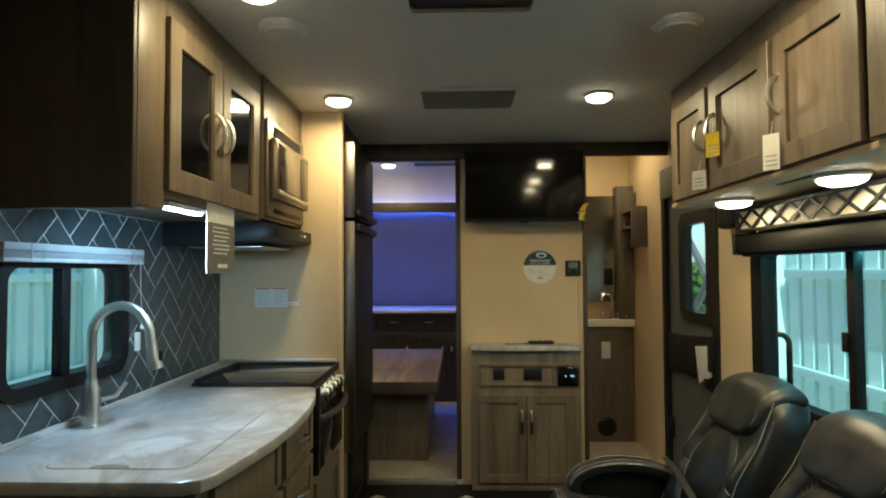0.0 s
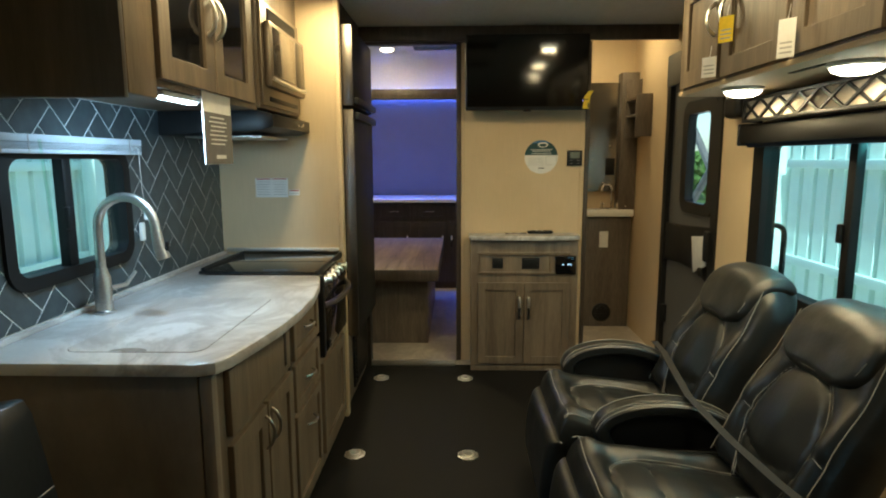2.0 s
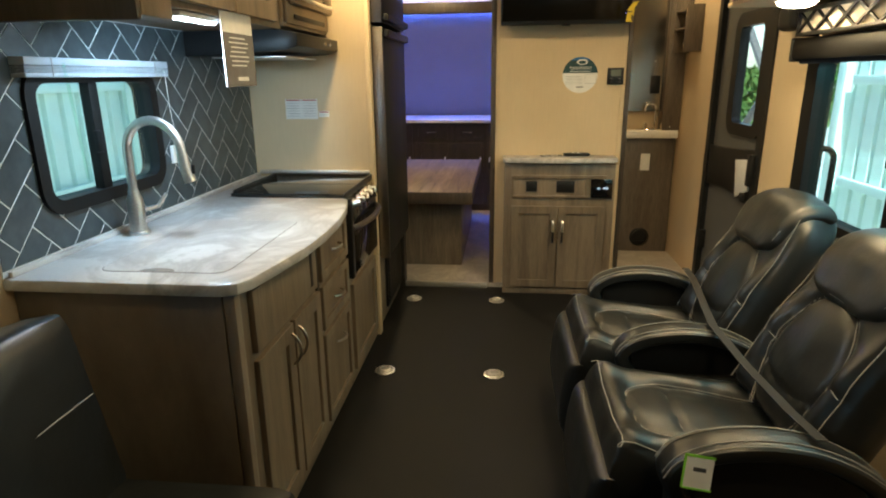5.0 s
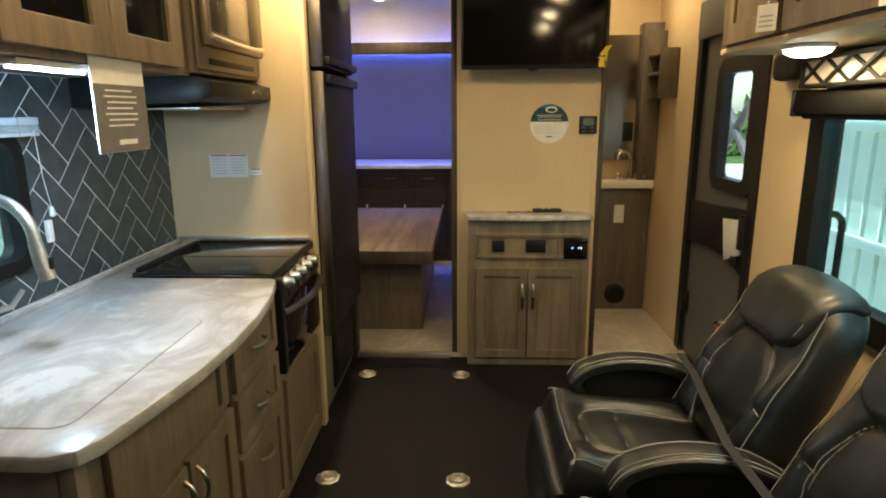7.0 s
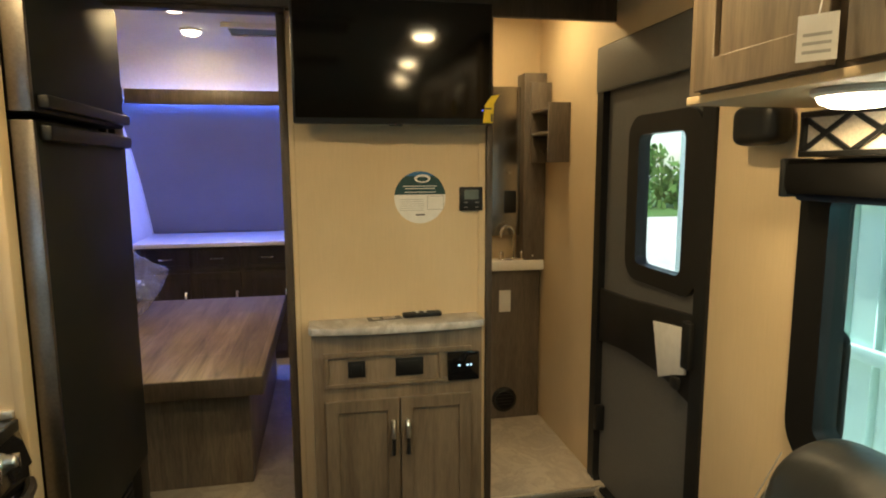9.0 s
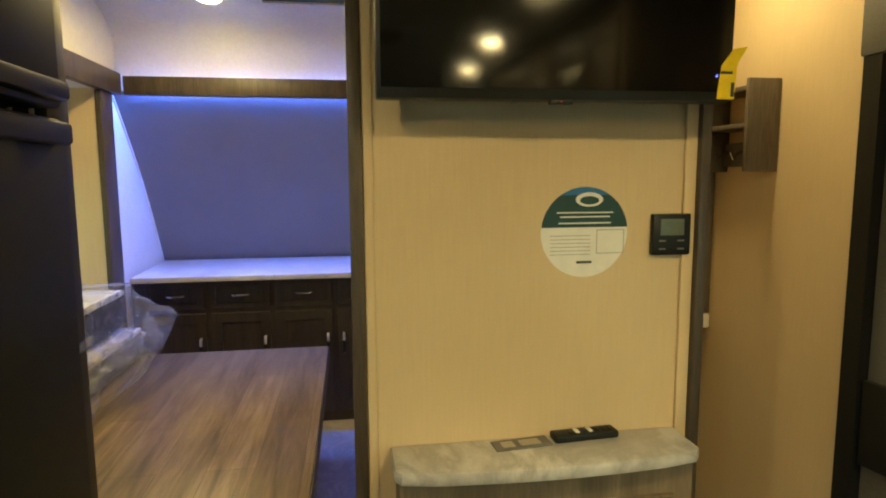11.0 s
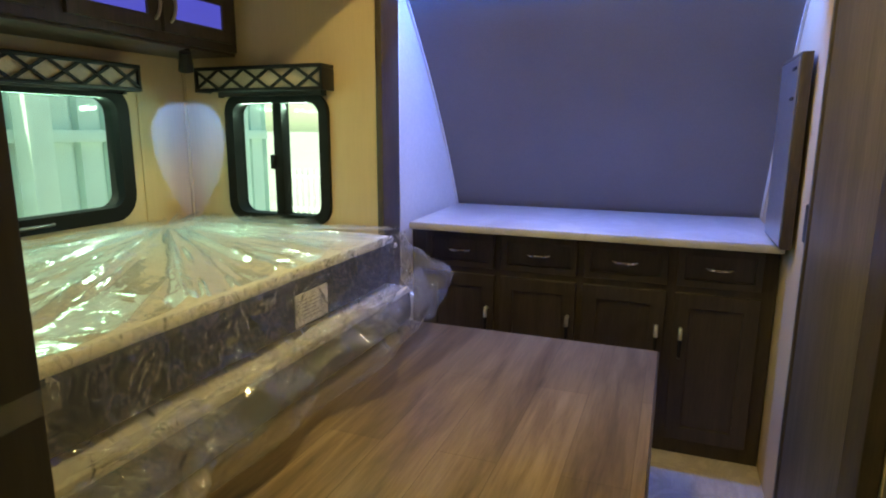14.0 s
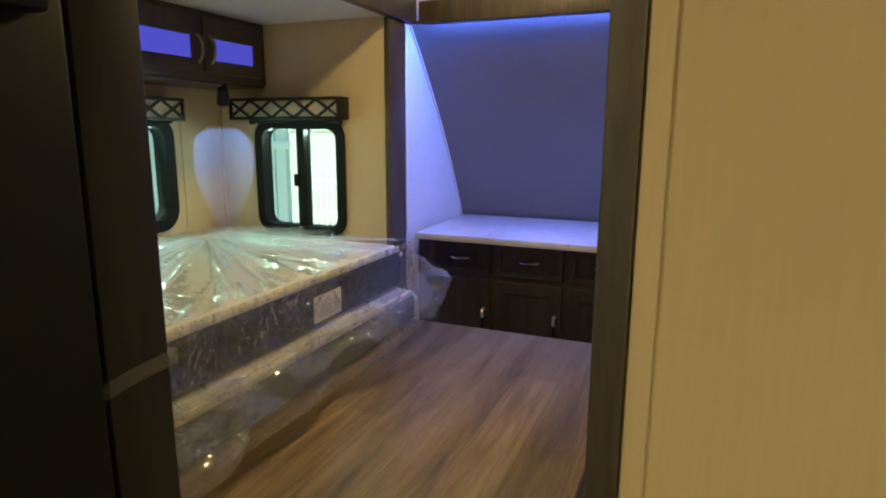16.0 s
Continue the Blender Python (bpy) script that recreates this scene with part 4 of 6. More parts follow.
# stove
st = thing("gas_range", (-0.85, 2.96, 0), "black gas range with glass lid and steel knobs", "stove")
SY, SE = 2.645, 3.2
part("body", boxes((-1.105, -0.60, SY, SE, 0.525, 0.895, 0.004)), "black", st)
part("glass_lid", boxes((-1.105, -0.592, SY - 0.004, SE, 0.906, 0.920, 0.004)), "gloss", st, "black glass stove lid")
part("lid_rim", boxes((-0.596, -0.585, SY - 0.004, SE, 0.892, 0.922, 0.003)), "black", st)
part("lid_hinge", boxes((-1.108, -1.09, SY + 0.03, SE - 0.03, 0.915, 0.93, 0.003)), "black", st)
part("lid_seam", boxes((-1.09, -0.60, 2.90, 2.904, 0.9205, 0.9212)), "grooved", st, smooth=None)
part("control_panel", prism(bmesh.new(), [(-0.60, 0.903), (-0.588, 0.90), (-0.563, 0.805), (-0.60, 0.805)], "y", SY, SE, 0.003), "gloss", st, "sloped black control panel")
for i in range(5):
    y = 2.742 + i * 0.085
    k = part("knob", lathe(bmesh.new(), [(0, 0), (0.024, 0), (0.024, 0.006), (0.018, 0.012), (0.016, 0.034), (0.012, 0.038), (0, 0.038)], pose(-0.576, y, 0.86, 0, 78, 0), 20), "bright", st, "bright steel burner knob")
    part("pointer", boxes((-0.553, -0.534, y - 0.004, y + 0.004, 0.85, 0.884, 0.0015)), "chrome", k)
od = part("oven_door", boxes((-0.60, -0.568, SY + 0.005, SE - 0.005, 0.535, 0.80, 0.006)), "gloss", st, "black glass oven door")
part("door_window", boxes((-0.5675, -0.566, SY + 0.07, SE - 0.07, 0.56, 0.71, 0.0005)), "screen", od)
part("door_handle", arc_pull((-0.565, SY + 0.02, 0.765), (-0.565, SE - 0.02, 0.765), (0.045, 0, 0), 0.014, 14), "darksteel", od, "grey metal bar handle")
part("side_trim", boxes((-0.60, -0.56, SY - 0.012, SY + 0.026, 0.535, 0.90, 0.004)), "black", st)
sb = thing("drawer_cabinet", (-0.85, 2.96, 0), "wooden cabinet below the range", "cabinet")
part("carcass", boxes((-1.1, FX, 2.64, 3.214, 0.0, 0.52, 0.003)), "cab", sb)
framed("cabinet_door", shaker, "cab", sb, FX, 2.68, 3.17, 0.06, 0.49)

# wall cabinet with glass doors
uc = thing("wall_cabinet", (-1.0, 2.15, 1.58), "grey-brown wall cabinet with dark glass doors", "cabinet")
UX = -0.80
part("carcass", boxes((XL + 0.001, UX, 1.622, 2.60, 1.60, CEIL - 0.002, 0.003)), "cab", uc)
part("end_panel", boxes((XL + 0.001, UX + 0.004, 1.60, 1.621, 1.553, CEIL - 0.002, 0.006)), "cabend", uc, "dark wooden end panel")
part("corner_stile", boxes((UX - 0.03, UX + 0.004, 1.6215, 1.77, 1.565, CEIL - 0.002, 0.006)), "cab", uc)
for y0, y1, hy in ((1.765, 2.14, 2.095), (2.15, 2.525, 2.165)):
    r = 0.068
    bm = eased(ring(bmesh.new(), square(y0, y1, 1.62, 2.115), square(y0 + r, y1 - r, 1.62 + r, 2.115 - r), "x", UX, UX + 0.02))
    d = part("cabinet_door", bm, "cab", uc)
    part("glass_panel", boxes((UX + 0.004, UX + 0.009, y0 + r, y1 - r, 1.62 + r, 2.115 - r)), "gloss", d, "dark glass panel", smooth=None)
    part("handle", arc_pull((UX + 0.02, hy, 1.795), (UX + 0.02, hy, 1.92), (0.03, 0, 0), 0.0075), "bright", d, "satin nickel pull")
ls = thing("led_strip_lamp", (-1.0, 2.32, 1.58), "lit white LED strip lamp under the wall cabinet", "lamp")
part("housing", boxes((-0.86, -0.815, 1.84, 2.09, 1.583, 1.5985, 0.003)), "white", ls)
part("diffuser", boxes((-0.852, -0.823, 1.85, 2.08, 1.577, 1.5825, 0.002)), "ledwhite", ls, "glowing white diffuser")
lamp("led_strip_light", -0.838, 1.965, 1.566, 5.0, 0.03, (0.58, 0.82, 1.0), (-0.95, 2.35, 0.6), "RECTANGLE", 0.24)

mw = thing("microwave", (-1.0, 2.9, 1.62), "built-in microwave with steel-grey front above the stove", "microwave")
part("cabinet", boxes((XL + 0.001, UX + 0.012, 2.602, 3.215, 1.612, CEIL - 0.003, 0.003)), "cab", mw, "wooden surround")
part("trim_frame", boxes((UX + 0.0125, UX + 0.025, 2.62, 3.20, 1.625, 2.045, 0.004)), "bronzed", mw, "bronze-toned trim frame")
for i in range(9):
    part("grille_bar", boxes((UX + 0.025, UX + 0.029, 2.70, 3.13, 1.978 + i * 0.0055, 1.981 + i * 0.0055)), "black", mw, smooth=None)
md = part("door", boxes((UX + 0.0255, UX + 0.055, 2.645, 3.19, 1.70, 1.965, 0.010)), "bronzed", mw, "bronze-grey door")
part("door_window", boxes((UX + 0.055, UX + 0.0565, 2.675, 3.015, 1.75, 1.945, 0.0005)), "tinted", md, "smoky door glass")
part("control_strip", boxes((UX + 0.055, UX + 0.0565, 3.03, 3.17, 1.72, 1.945, 0.0005)), "screen", md)
part("door_handle", arc_pull((UX + 0.056, 2.665, 1.735), (UX + 0.056, 3.17, 1.735), (0.024, 0, -0.016), 0.009, 14), "bright", md, "bright bowed bar handle")
part("lower_grille", boxes((UX + 0.025, UX + 0.03, 2.70, 3.13, 1.645, 1.665, 0.002)), "black", mw)

hd = thing("range_hood", (-1.0, 2.9, 1.52), "black range hood under the microwave", "range hood")
part("shell", prism(bmesh.new(), [(XL + 0.002, 1.60), (-0.79, 1.60), (-0.735, 1.585), (-0.735, 1.535), (-0.79, 1.52), (XL + 0.002, 1.50)], "y", 2.60, 3.214, 0.004), "black", hd)
for y in (2.98, 3.06):
    part("switch", lathe(bmesh.new(), [(0, 0), (0.008, 0), (0.007, 0.008), (0, 0.008)], pose(-0.735, y, 1.56, 0, 90, 0), 14), "chrome", hd)
part("filter", boxes((-1.15, -0.82, 2.70, 3.12, 1.495, 1.502, 0.002)), "steel", hd)

pc = thing("placard", (-0.795, 2.17, 1.385), "white and grey printed card hanging from the wall cabinet", "placard")
part("card", boxes((-0.797, -0.794, 2.05, 2.29, 1.385, 1.632)), "paper", pc, smooth=None)
part("grey_field", boxes((-0.7938, -0.7925, 2.051, 2.289, 1.386, 1.555)), "grey_card", pc, smooth=None)
for i in range(7):
    part("text_line", stripe(bmesh.new(), -0.7924, 2.165 + 0.006 * ((i * 7) % 3 - 1), 1.54 - 0.0145 * i, 0.12 + 0.014 * ((i * 5) % 3), 0.0045, "x"), "paper", pc, smooth=None)
part("logo_bar", stripe(bmesh.new(), -0.7924, 2.18, 1.41, 0.085, 0.013, "x"), "paper", pc, smooth=None)

sk = thing("warning_sticker", (-0.95, 3.219, 1.24), "white printed warning stickers on the wall panel", "sticker")
for x0, x1, z0, z1 in ((-1.03, -0.945, 1.205, 1.305), (-0.945, -0.86, 1.205, 1.305), (-0.855, -0.80, 1.215, 1.245)):
    part("label", boxes((x0, x1, 3.2185, 3.2195, z0, z1)), "paper", sk, smooth=None)
    part("red_bar", stripe(bmesh.new(), (x0 + x1) / 2, 3.2184, z1 - 0.005, (x1 - x0) * 0.85, 0.005), "redink", sk, smooth=None)
    for i in range(int((z1 - z0) / 0.014) - 1):
        part("text_line", stripe(bmesh.new(), (x0 + x1) / 2, 3.2184, z1 - 0.02 - 0.013 * i, (x1 - x0) * 0.8, 0.0022), "pale_ink", sk, smooth=None)

# refrigerator
fr = thing("refrigerator", (-0.9, 3.65, 0.4), "black two-door refrigerator beside the bedroom doorway", "refrigerator")
part("body", boxes((-1.2, -0.61, 3.29, 3.99, 0.42, 2.10, 0.004)), "black", fr)
for z0, z1 in ((0.44, 1.655), (1.675, 2.08)):
    d = part("fridge_door", boxes((-0.608, -0.522, 3.285, 3.985, z0, z1, 0.008)), "fridge", fr, "glossy black door")
    part("edge_trim", boxes((-0.57, -0.517, 3.268, 3.284, z0, z1, 0.004)), "darksteel", d, "steel edge trim")
    zz = (z1 - 0.05, z1 - 0.01) if z0 < 1 else (z0 + 0.01, z0 + 0.045)
    part("door_handle", boxes((-0.521, -0.49, 3.30, 3.95, *zz, 0.008)), "black", d, "black door handle")
fs = thing("fridge_surround", (-0.9, 3.65, 0), "grey-brown wooden panel below and round the refrigerator", "cabinet")
part("lower_panel", boxes((-1.2, -0.60, 3.288, 4.015, 0.0, 0.415, 0.003)), "cab", fs)
part("side_stile", boxes((-0.64, -0.582, 3.269, 3.287, 0.0, 0.417, 0.004)), "trim", fs)
part("top_panel", boxes((-1.2, -0.60, 3.29, 4.015, 2.105, CEIL - 0.003, 0.003)), "trim", fs)
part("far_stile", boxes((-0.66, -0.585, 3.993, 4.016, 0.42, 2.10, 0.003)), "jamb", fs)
gr = part("furnace_grille", boxes((-0.60, -0.585, 3.52, 3.98, 0.05, 0.37, 0.004)), "black", fs, "black furnace grille")
for i in range(10):
    part("slat", boxes((-0.585, -0.577, 3.54, 3.96, 0.075 + i * 0.028, 0.090 + i * 0.028)), "black", gr, smooth=None)

# ---- partition: television, cabinet, stickers ----
tv = thing("television", (0.45, 4.0, 1.7), "black flat-screen television on the partition wall", "television")
part("bezel", boxes((0.072, 0.832, 3.935, 3.985, 1.70, 2.155, 0.006)), "black", tv)
part("screen", boxes((0.082, 0.822, 3.9325, 3.936, 1.722, 2.145)), "screen", tv, "dark glossy screen", smooth=None)
part("wall_mount", boxes((0.34, 0.56, 3.985, 4.079, 1.78, 2.02, 0.004)), "black", tv)
part("back_cover", boxes((0.16, 0.74, 3.985, 4.03, 1.73, 2.05, 0.015)), "black", tv)
part("sensor_bump", boxes((0.43, 0.48, 3.936, 3.955, 1.692, 1.702, 0.002)), "black", tv)
part("standby_light", boxes((0.452, 0.456, 3.9345, 3.936, 1.696, 1.699)), "red", tv, smooth=None)
part("power_light", boxes((0.792, 0.797, 3.9318, 3.9324, 1.752, 1.757)), "bluedot", tv, "small blue power light", smooth=None)
tv.rotation_euler = (radians(1.1), 0, radians(-0.7))
tg = thing("price_tag", (0.80, 3.925, 1.71), "yellow card tag hanging on the television's corner", "tag")
part("card", prism(bmesh.new(), [(0.795, 1.705), (0.835, 1.705), (0.84, 1.78), (0.862, 1.815), (0.83, 1.81), (0.803, 1.775)], "y", 3.926, 3.9275), "yellow", tg, smooth=None)
part("text_line", stripe(bmesh.new(), 0.815, 3.9255, 1.76, 0.028, 0.006), "ink", tg, smooth=None)
part("code_mark", stripe(bmesh.new(), 0.83, 3.9255, 1.725, 0.008, 0.03), "ink", tg, smooth=None)

CY = 3.965
tc = thing("media_cabinet", (0.455, 4.02, 0), "small grey-brown wooden cabinet under the television", "cabinet")
part("carcass", boxes((0.108, 0.805, CY, 4.078, 0.012, 0.878, 0.003)), "cab", tc)
for x0, x1, hx in ((0.155, 0.452, 0.425), (0.458, 0.755, 0.485)):
    d = framed("cabinet_door", shaker_y, "cab", tc, CY, x0, x1, 0.05, 0.60)
    part("handle", tube(bmesh.new(), [(hx, CY - 0.018, 0.50), (hx, CY - 0.036, 0.502), (hx, CY - 0.045, 0.49), (hx, CY - 0.045, 0.44)], 0.0085, 12), "bright", d, "bright chrome pull")
    part("handle_grip", tube(bmesh.new(), [(hx, CY - 0.045, 0.44), (hx, CY - 0.045, 0.37), (hx, CY - 0.018, 0.36)], 0.007, 10), "black", d, "dark grip")
bm = bmesh.new()
for row in ((0.155, 0.755, 0.78, 0.80), (0.155, 0.755, 0.655, 0.67), (0.155, 0.17, 0.67, 0.78), (0.62, 0.635, 0.67, 0.78)):
    box(bm, row[0], row[1], CY - 0.014, CY, row[2], row[3], 0.002)
part("panel_frame", bm, "cab", tc)
part("base_strip", boxes((0.108, 0.805, CY - 0.006, CY - 0.0005, 0.0, 0.035, 0.002)), "cab", tc)
for x0, x1, z0, z1 in ((0.248, 0.318, 0.694, 0.762), (0.44, 0.555, 0.69, 0.765)):
    o = part("outlet", boxes((x0, x1, CY - 0.008, CY, z0, z1, 0.003)), "black", tc, "black socket plate")
    part("socket_cover", boxes((x0 + 0.012, x1 - 0.012, CY - 0.012, CY - 0.008, z0 + 0.012, z1 - 0.012, 0.002)), "black", o)
ps = part("control_display", boxes((0.655, 0.79, CY - 0.016, CY, 0.655, 0.775, 0.004)), "gloss", tc, "black control panel with lit digits")
for x in (0.70, 0.735, 0.75):
    part("digit", boxes((x, x + 0.008, CY - 0.0168, CY - 0.0162, 0.716, 0.724)), "display", ps, smooth=None)
top = [(0.098, 4.079), (0.098, 3.955), (0.112, 3.938), (0.2, 3.922), (0.33, 3.913), (0.455, 3.910), (0.58, 3.913), (0.71, 3.922), (0.798, 3.938), (0.812, 3.955), (0.812, 4.079)]
solid("media_worktop", prism(bmesh.new(), top, "z", 0.88, 0.912, 0.008), "marble", "pale marbled top with bowed front on the media cabinet", "worktop")
rc = thing("remote_control", (0.56, 3.99, 0.912), "black remote control lying on the marbled top", "remote control")
m = pose(0.565, 4.047, 0.921, 0, 0, 4)
bm = box(bmesh.new(), -0.082, 0.082, -0.022, 0.022, -0.009, 0.009, 0.005)
bm.transform(m)
part("case", bm, "black", rc)
for i in range(8):
    bm = box(bmesh.new(), -0.06 + i * 0.017, -0.05 + i * 0.017, -0.012, 0.012, 0.009, 0.0115, 0.001)
    bm.transform(m)
    part("button", bm, "white" if i in (2, 4) else "black", rc)
bm = box(bmesh.new(), -0.07, 0.07, -0.026, 0.026, 0, 0.0035, 0.001)
bm.transform(pose(0.405, 4.035, 0.9122, 0, 0, 6))
bag = thing("parts_bag", (0.405, 3.975, 0.912), "grey leaflet in a clear bag beside the remote control", "leaflet")
part("leaflet", bm, "grey_card", bag)
for dx, w in ((-0.035, 0.03), (0.02, 0.05)):
    bm = box(bmesh.new(), dx - w / 2, dx + w / 2, -0.015, 0.015, 0.0036, 0.0042)
    bm.transform(pose(0.405, 4.035, 0.9122, 0, 0, 6))
    part("printed_patch", bm, "steel", bag, smooth=None)

sg = thing("round_sticker", (0.567, 4.079, 1.30), "round white and green printed sticker on the wall", "sticker")
SCX, SCZ, SR = 0.567, 1.410, 0.108
cp = [(SCX + SR * math.cos(2 * math.pi * i / 48), SCZ + SR * math.sin(2 * math.pi * i / 48)) for i in range(48)]
part("disc", prism(bmesh.new(), cp, "y", 4.0782, 4.0795), "paper", sg, smooth=None)
a0 = math.asin(0.012 / SR)
up = [(SCX + SR * math.cos(a0 + (math.pi - 2 * a0) * i / 24), SCZ + SR * math.sin(a0 + (math.pi - 2 * a0) * i / 24)) for i in range(25)]
part("green_half", prism(bmesh.new(), up, "y", 4.0772, 4.0781), "green", sg, smooth=None)
up = [(SCX + SR * math.cos(radians(55 + 70 * i / 12)), SCZ + SR * math.sin(radians(55 + 70 * i / 12))) for i in range(13)]
part("blue_cap", prism(bmesh.new(), up, "y", 4.0766, 4.0771), "blueprint", sg, smooth=None)
part("oval_mark", prism(bmesh.new(), [(SCX + 0.01 + 0.034 * math.cos(a), SCZ + 0.078 + 0.017 * math.sin(a)) for a in [2 * math.pi * i / 24 for i in range(24)]], "y", 4.0758, 4.0765), "paper", sg, smooth=None)
part("oval_core", prism(bmesh.new(), [(SCX + 0.01 + 0.024 * math.cos(a), SCZ + 0.076 + 0.010 * math.sin(a)) for a in [2 * math.pi * i / 20 for i in range(20)]], "y", 4.0752, 4.0757), "green", sg, smooth=None)
for z, w in ((0.047, 0.14), (0.037, 0.125), (0.022, 0.13)):
    part("text_line", stripe(bmesh.new(), SCX, 4.0771, SCZ + z, w, 0.003), "paper", sg, smooth=None)
for i in range(6):
    part("text_line", stripe(bmesh.new(), SCX - 0.035, 4.0781, SCZ - 0.008 - 0.009 * i, 0.10, 0.0018), "pale_ink", sg, smooth=None)
part("table_frame", ring(bmesh.new(), rounded(SCX + 0.03, SCX + 0.10, SCZ - 0.052, SCZ + 0.006, 0.001, 1), rounded(SCX + 0.032, SCX + 0.098, SCZ - 0.05, SCZ + 0.004, 0.001, 1), "y", 4.0775, 4.0781), "pale_ink", sg, smooth=None)
part("black_mark", stripe(bmesh.new(), SCX - 0.0, 4.0781, SCZ - 0.072, 0.038, 0.006), "ink", sg, smooth=None)

th = thing("thermostat", (0.782, 4.078, 1.36), "black square wall thermostat with grey display", "thermostat")
part("case", boxes((0.733, 0.832, 4.062, 4.079, 1.352, 1.452, 0.004)), "black", th)
part("display", boxes((0.752, 0.813, 4.0605, 4.0625, 1.40, 1.44)), "lcd", th, smooth=None)
for x in (0.75, 0.798):
    for z in (1.365, 1.385):
        part("button", boxes((x, x + 0.016, 4.0605, 4.0625, z, z + 0.004)), "grey_card", th, smooth=None)

# ---- bathroom ----
vn = thing("bath_vanity", (1.13, 4.95, 0.035), "tall grey-brown panelled bathroom vanity", "vanity")
part("front_panel", boxes((0.88, 1.41, 4.92, 4.995, 0.035, 0.94, 0.003)), "bath_panel", vn)
part("outlet_plate", boxes((1.16, 1.23, 4.912, 4.9195, 0.69, 0.82, 0.003)), "white", vn, "white switch plate")
fv = part("floor_vent", lathe(bmesh.new(), [(0, 0), (0.075, 0), (0.075, 0.012), (0.055, 0.02), (0.05, 0.012), (0, 0.012)], pose(1.195, 4.92, 0.155, 90, 0, 0), 28), "black", vn, "round black floor-level air vent")
for i in range(4):
    part("vane", boxes((1.15, 1.24, 4.896, 4.902, 0.122 + i * 0.02, 0.128 + i * 0.02)), "black", fv, smooth=None)
solid("wash_basin", prism(bmesh.new(), [(0.86, 4.86), (1.41, 4.86), (1.41, 4.995), (0.86, 4.995)], "z", 0.942, 1.0, 0.008), "ceramic", "white wash basin top on the vanity", "basin")
bf = thing("bath_faucet", (1.24, 4.94, 1.0), "chrome high-arc bathroom faucet", "faucet")
part("base", boxes((1.15, 1.30, 4.87, 4.91, 1.0, 1.015, 0.006)), "chrome", bf)
part("spout", tube(bmesh.new(), [(1.24, 4.89, 1.01), (1.24, 4.89, 1.16)] + [(1.20 + 0.04 * math.cos(a), 4.885, 1.16 + 0.04 * math.sin(a)) for a in [math.pi * i / 8 for i in range(9)]] + [(1.16, 4.88, 1.135)], 0.009, 10), "chrome", bf)
for x in (1.165, 1.29):
    part("tap_handle", lathe(bmesh.new(), [(0, 0), (0.012, 0), (0.014, 0.03), (0.006, 0.04), (0, 0.04)], pose(x, 4.89, 1.015), 12), "chrome", bf)
solid("soap_cup", lathe(bmesh.new(), [(0, 0), (0.014, 0), (0.016, 0.03), (0, 0.032)], pose(1.345, 4.885, 1.0005), 14), "white", "small white cap on the basin", "cup")
mc = thing("medicine_cabinet", (1.1, 4.96, 1.2), "mirrored medicine cabinet with wooden side tower", "cabinet")
part("mirror_door", boxes((0.88, 1.285, 4.93, 4.94, 1.14, 1.98, 0.002)), "mirror", mc, "hazy mirror door", smooth=None)
part("case", boxes((0.88, 1.285, 4.941, 4.999, 1.14, 1.96, 0.002)), "bath_panel", mc)
part("side_tower", boxes((1.286, 1.415, 4.87, 4.999, 1.001, 2.05, 0.003)), "bath_panel", mc, "wooden tower")
part("dark_niche", boxes((1.19, 1.26, 4.918, 4.9295, 1.27, 1.40, 0.003)), "black", mc)
part("mirror_knob", lathe(bmesh.new(), [(0, 0), (0.006, 0), (0.008, 0.014), (0, 0.016)], pose(1.215, 4.93, 1.50, 90, 0, 0), 12), "chrome", mc)
ts = thing("towel_shelf", (1.34, 4.66, 1.55), "grey-brown wooden wall shelf with chrome hooks", "shelf")
for y in (4.535, 4.80):
    part("end_panel", boxes((1.30, 1.418, y, y + 0.016, 1.556, 1.858 if y < 4.6 else 1.99, 0.003)), "bath_panel", ts)
for z in (1.70, 1.82):
    part("shelf_board", boxes((1.303, 1.418, 4.552, 4.799, z, z + 0.016, 0.002)), "bath_panel", ts)
part("hook_rail", boxes((1.40, 1.418, 4.552, 4.799, 1.575, 1.66, 0.002)), "bath_panel", ts)
for y in (4.58, 4.68, 4.77):
    part("hook", tube(bmesh.new(), [(1.40, y, 1.63), (1.37, y, 1.62), (1.355, y, 1.60), (1.345, y, 1.625)], 0.005, 8), "chrome", ts, "chrome hook")
solid("shower_panel", boxes((0.35, 0.87, 4.90, 4.99, 0.04, 2.2, 0.004)), "white", "plain white panel beside the basin", "panel")
# ---- lamps and ceiling fittings ----
# daylight entering at the heads of the window openings
lamp("window_daylight", XR + 0.028, 2.08, 1.445, 1.8, 1.5, (0.40, 0.95, 0.95), (0.75, 2.08, 0.55), "RECTANGLE", 0.03)
lamp("window_daylight", SX - 0.026, 5.13, 1.502, 1.7, 0.85, (0.60, 1.0, 0.86), (-1.3, 5.13, 0.9), "RECTANGLE", 0.025)
lamp("window_daylight", -1.68, SY1 + 0.024, 1.492, 1.4, 0.38, (0.65, 1.0, 0.90), (-1.68, 5.0, 0.9), "RECTANGLE", 0.025)



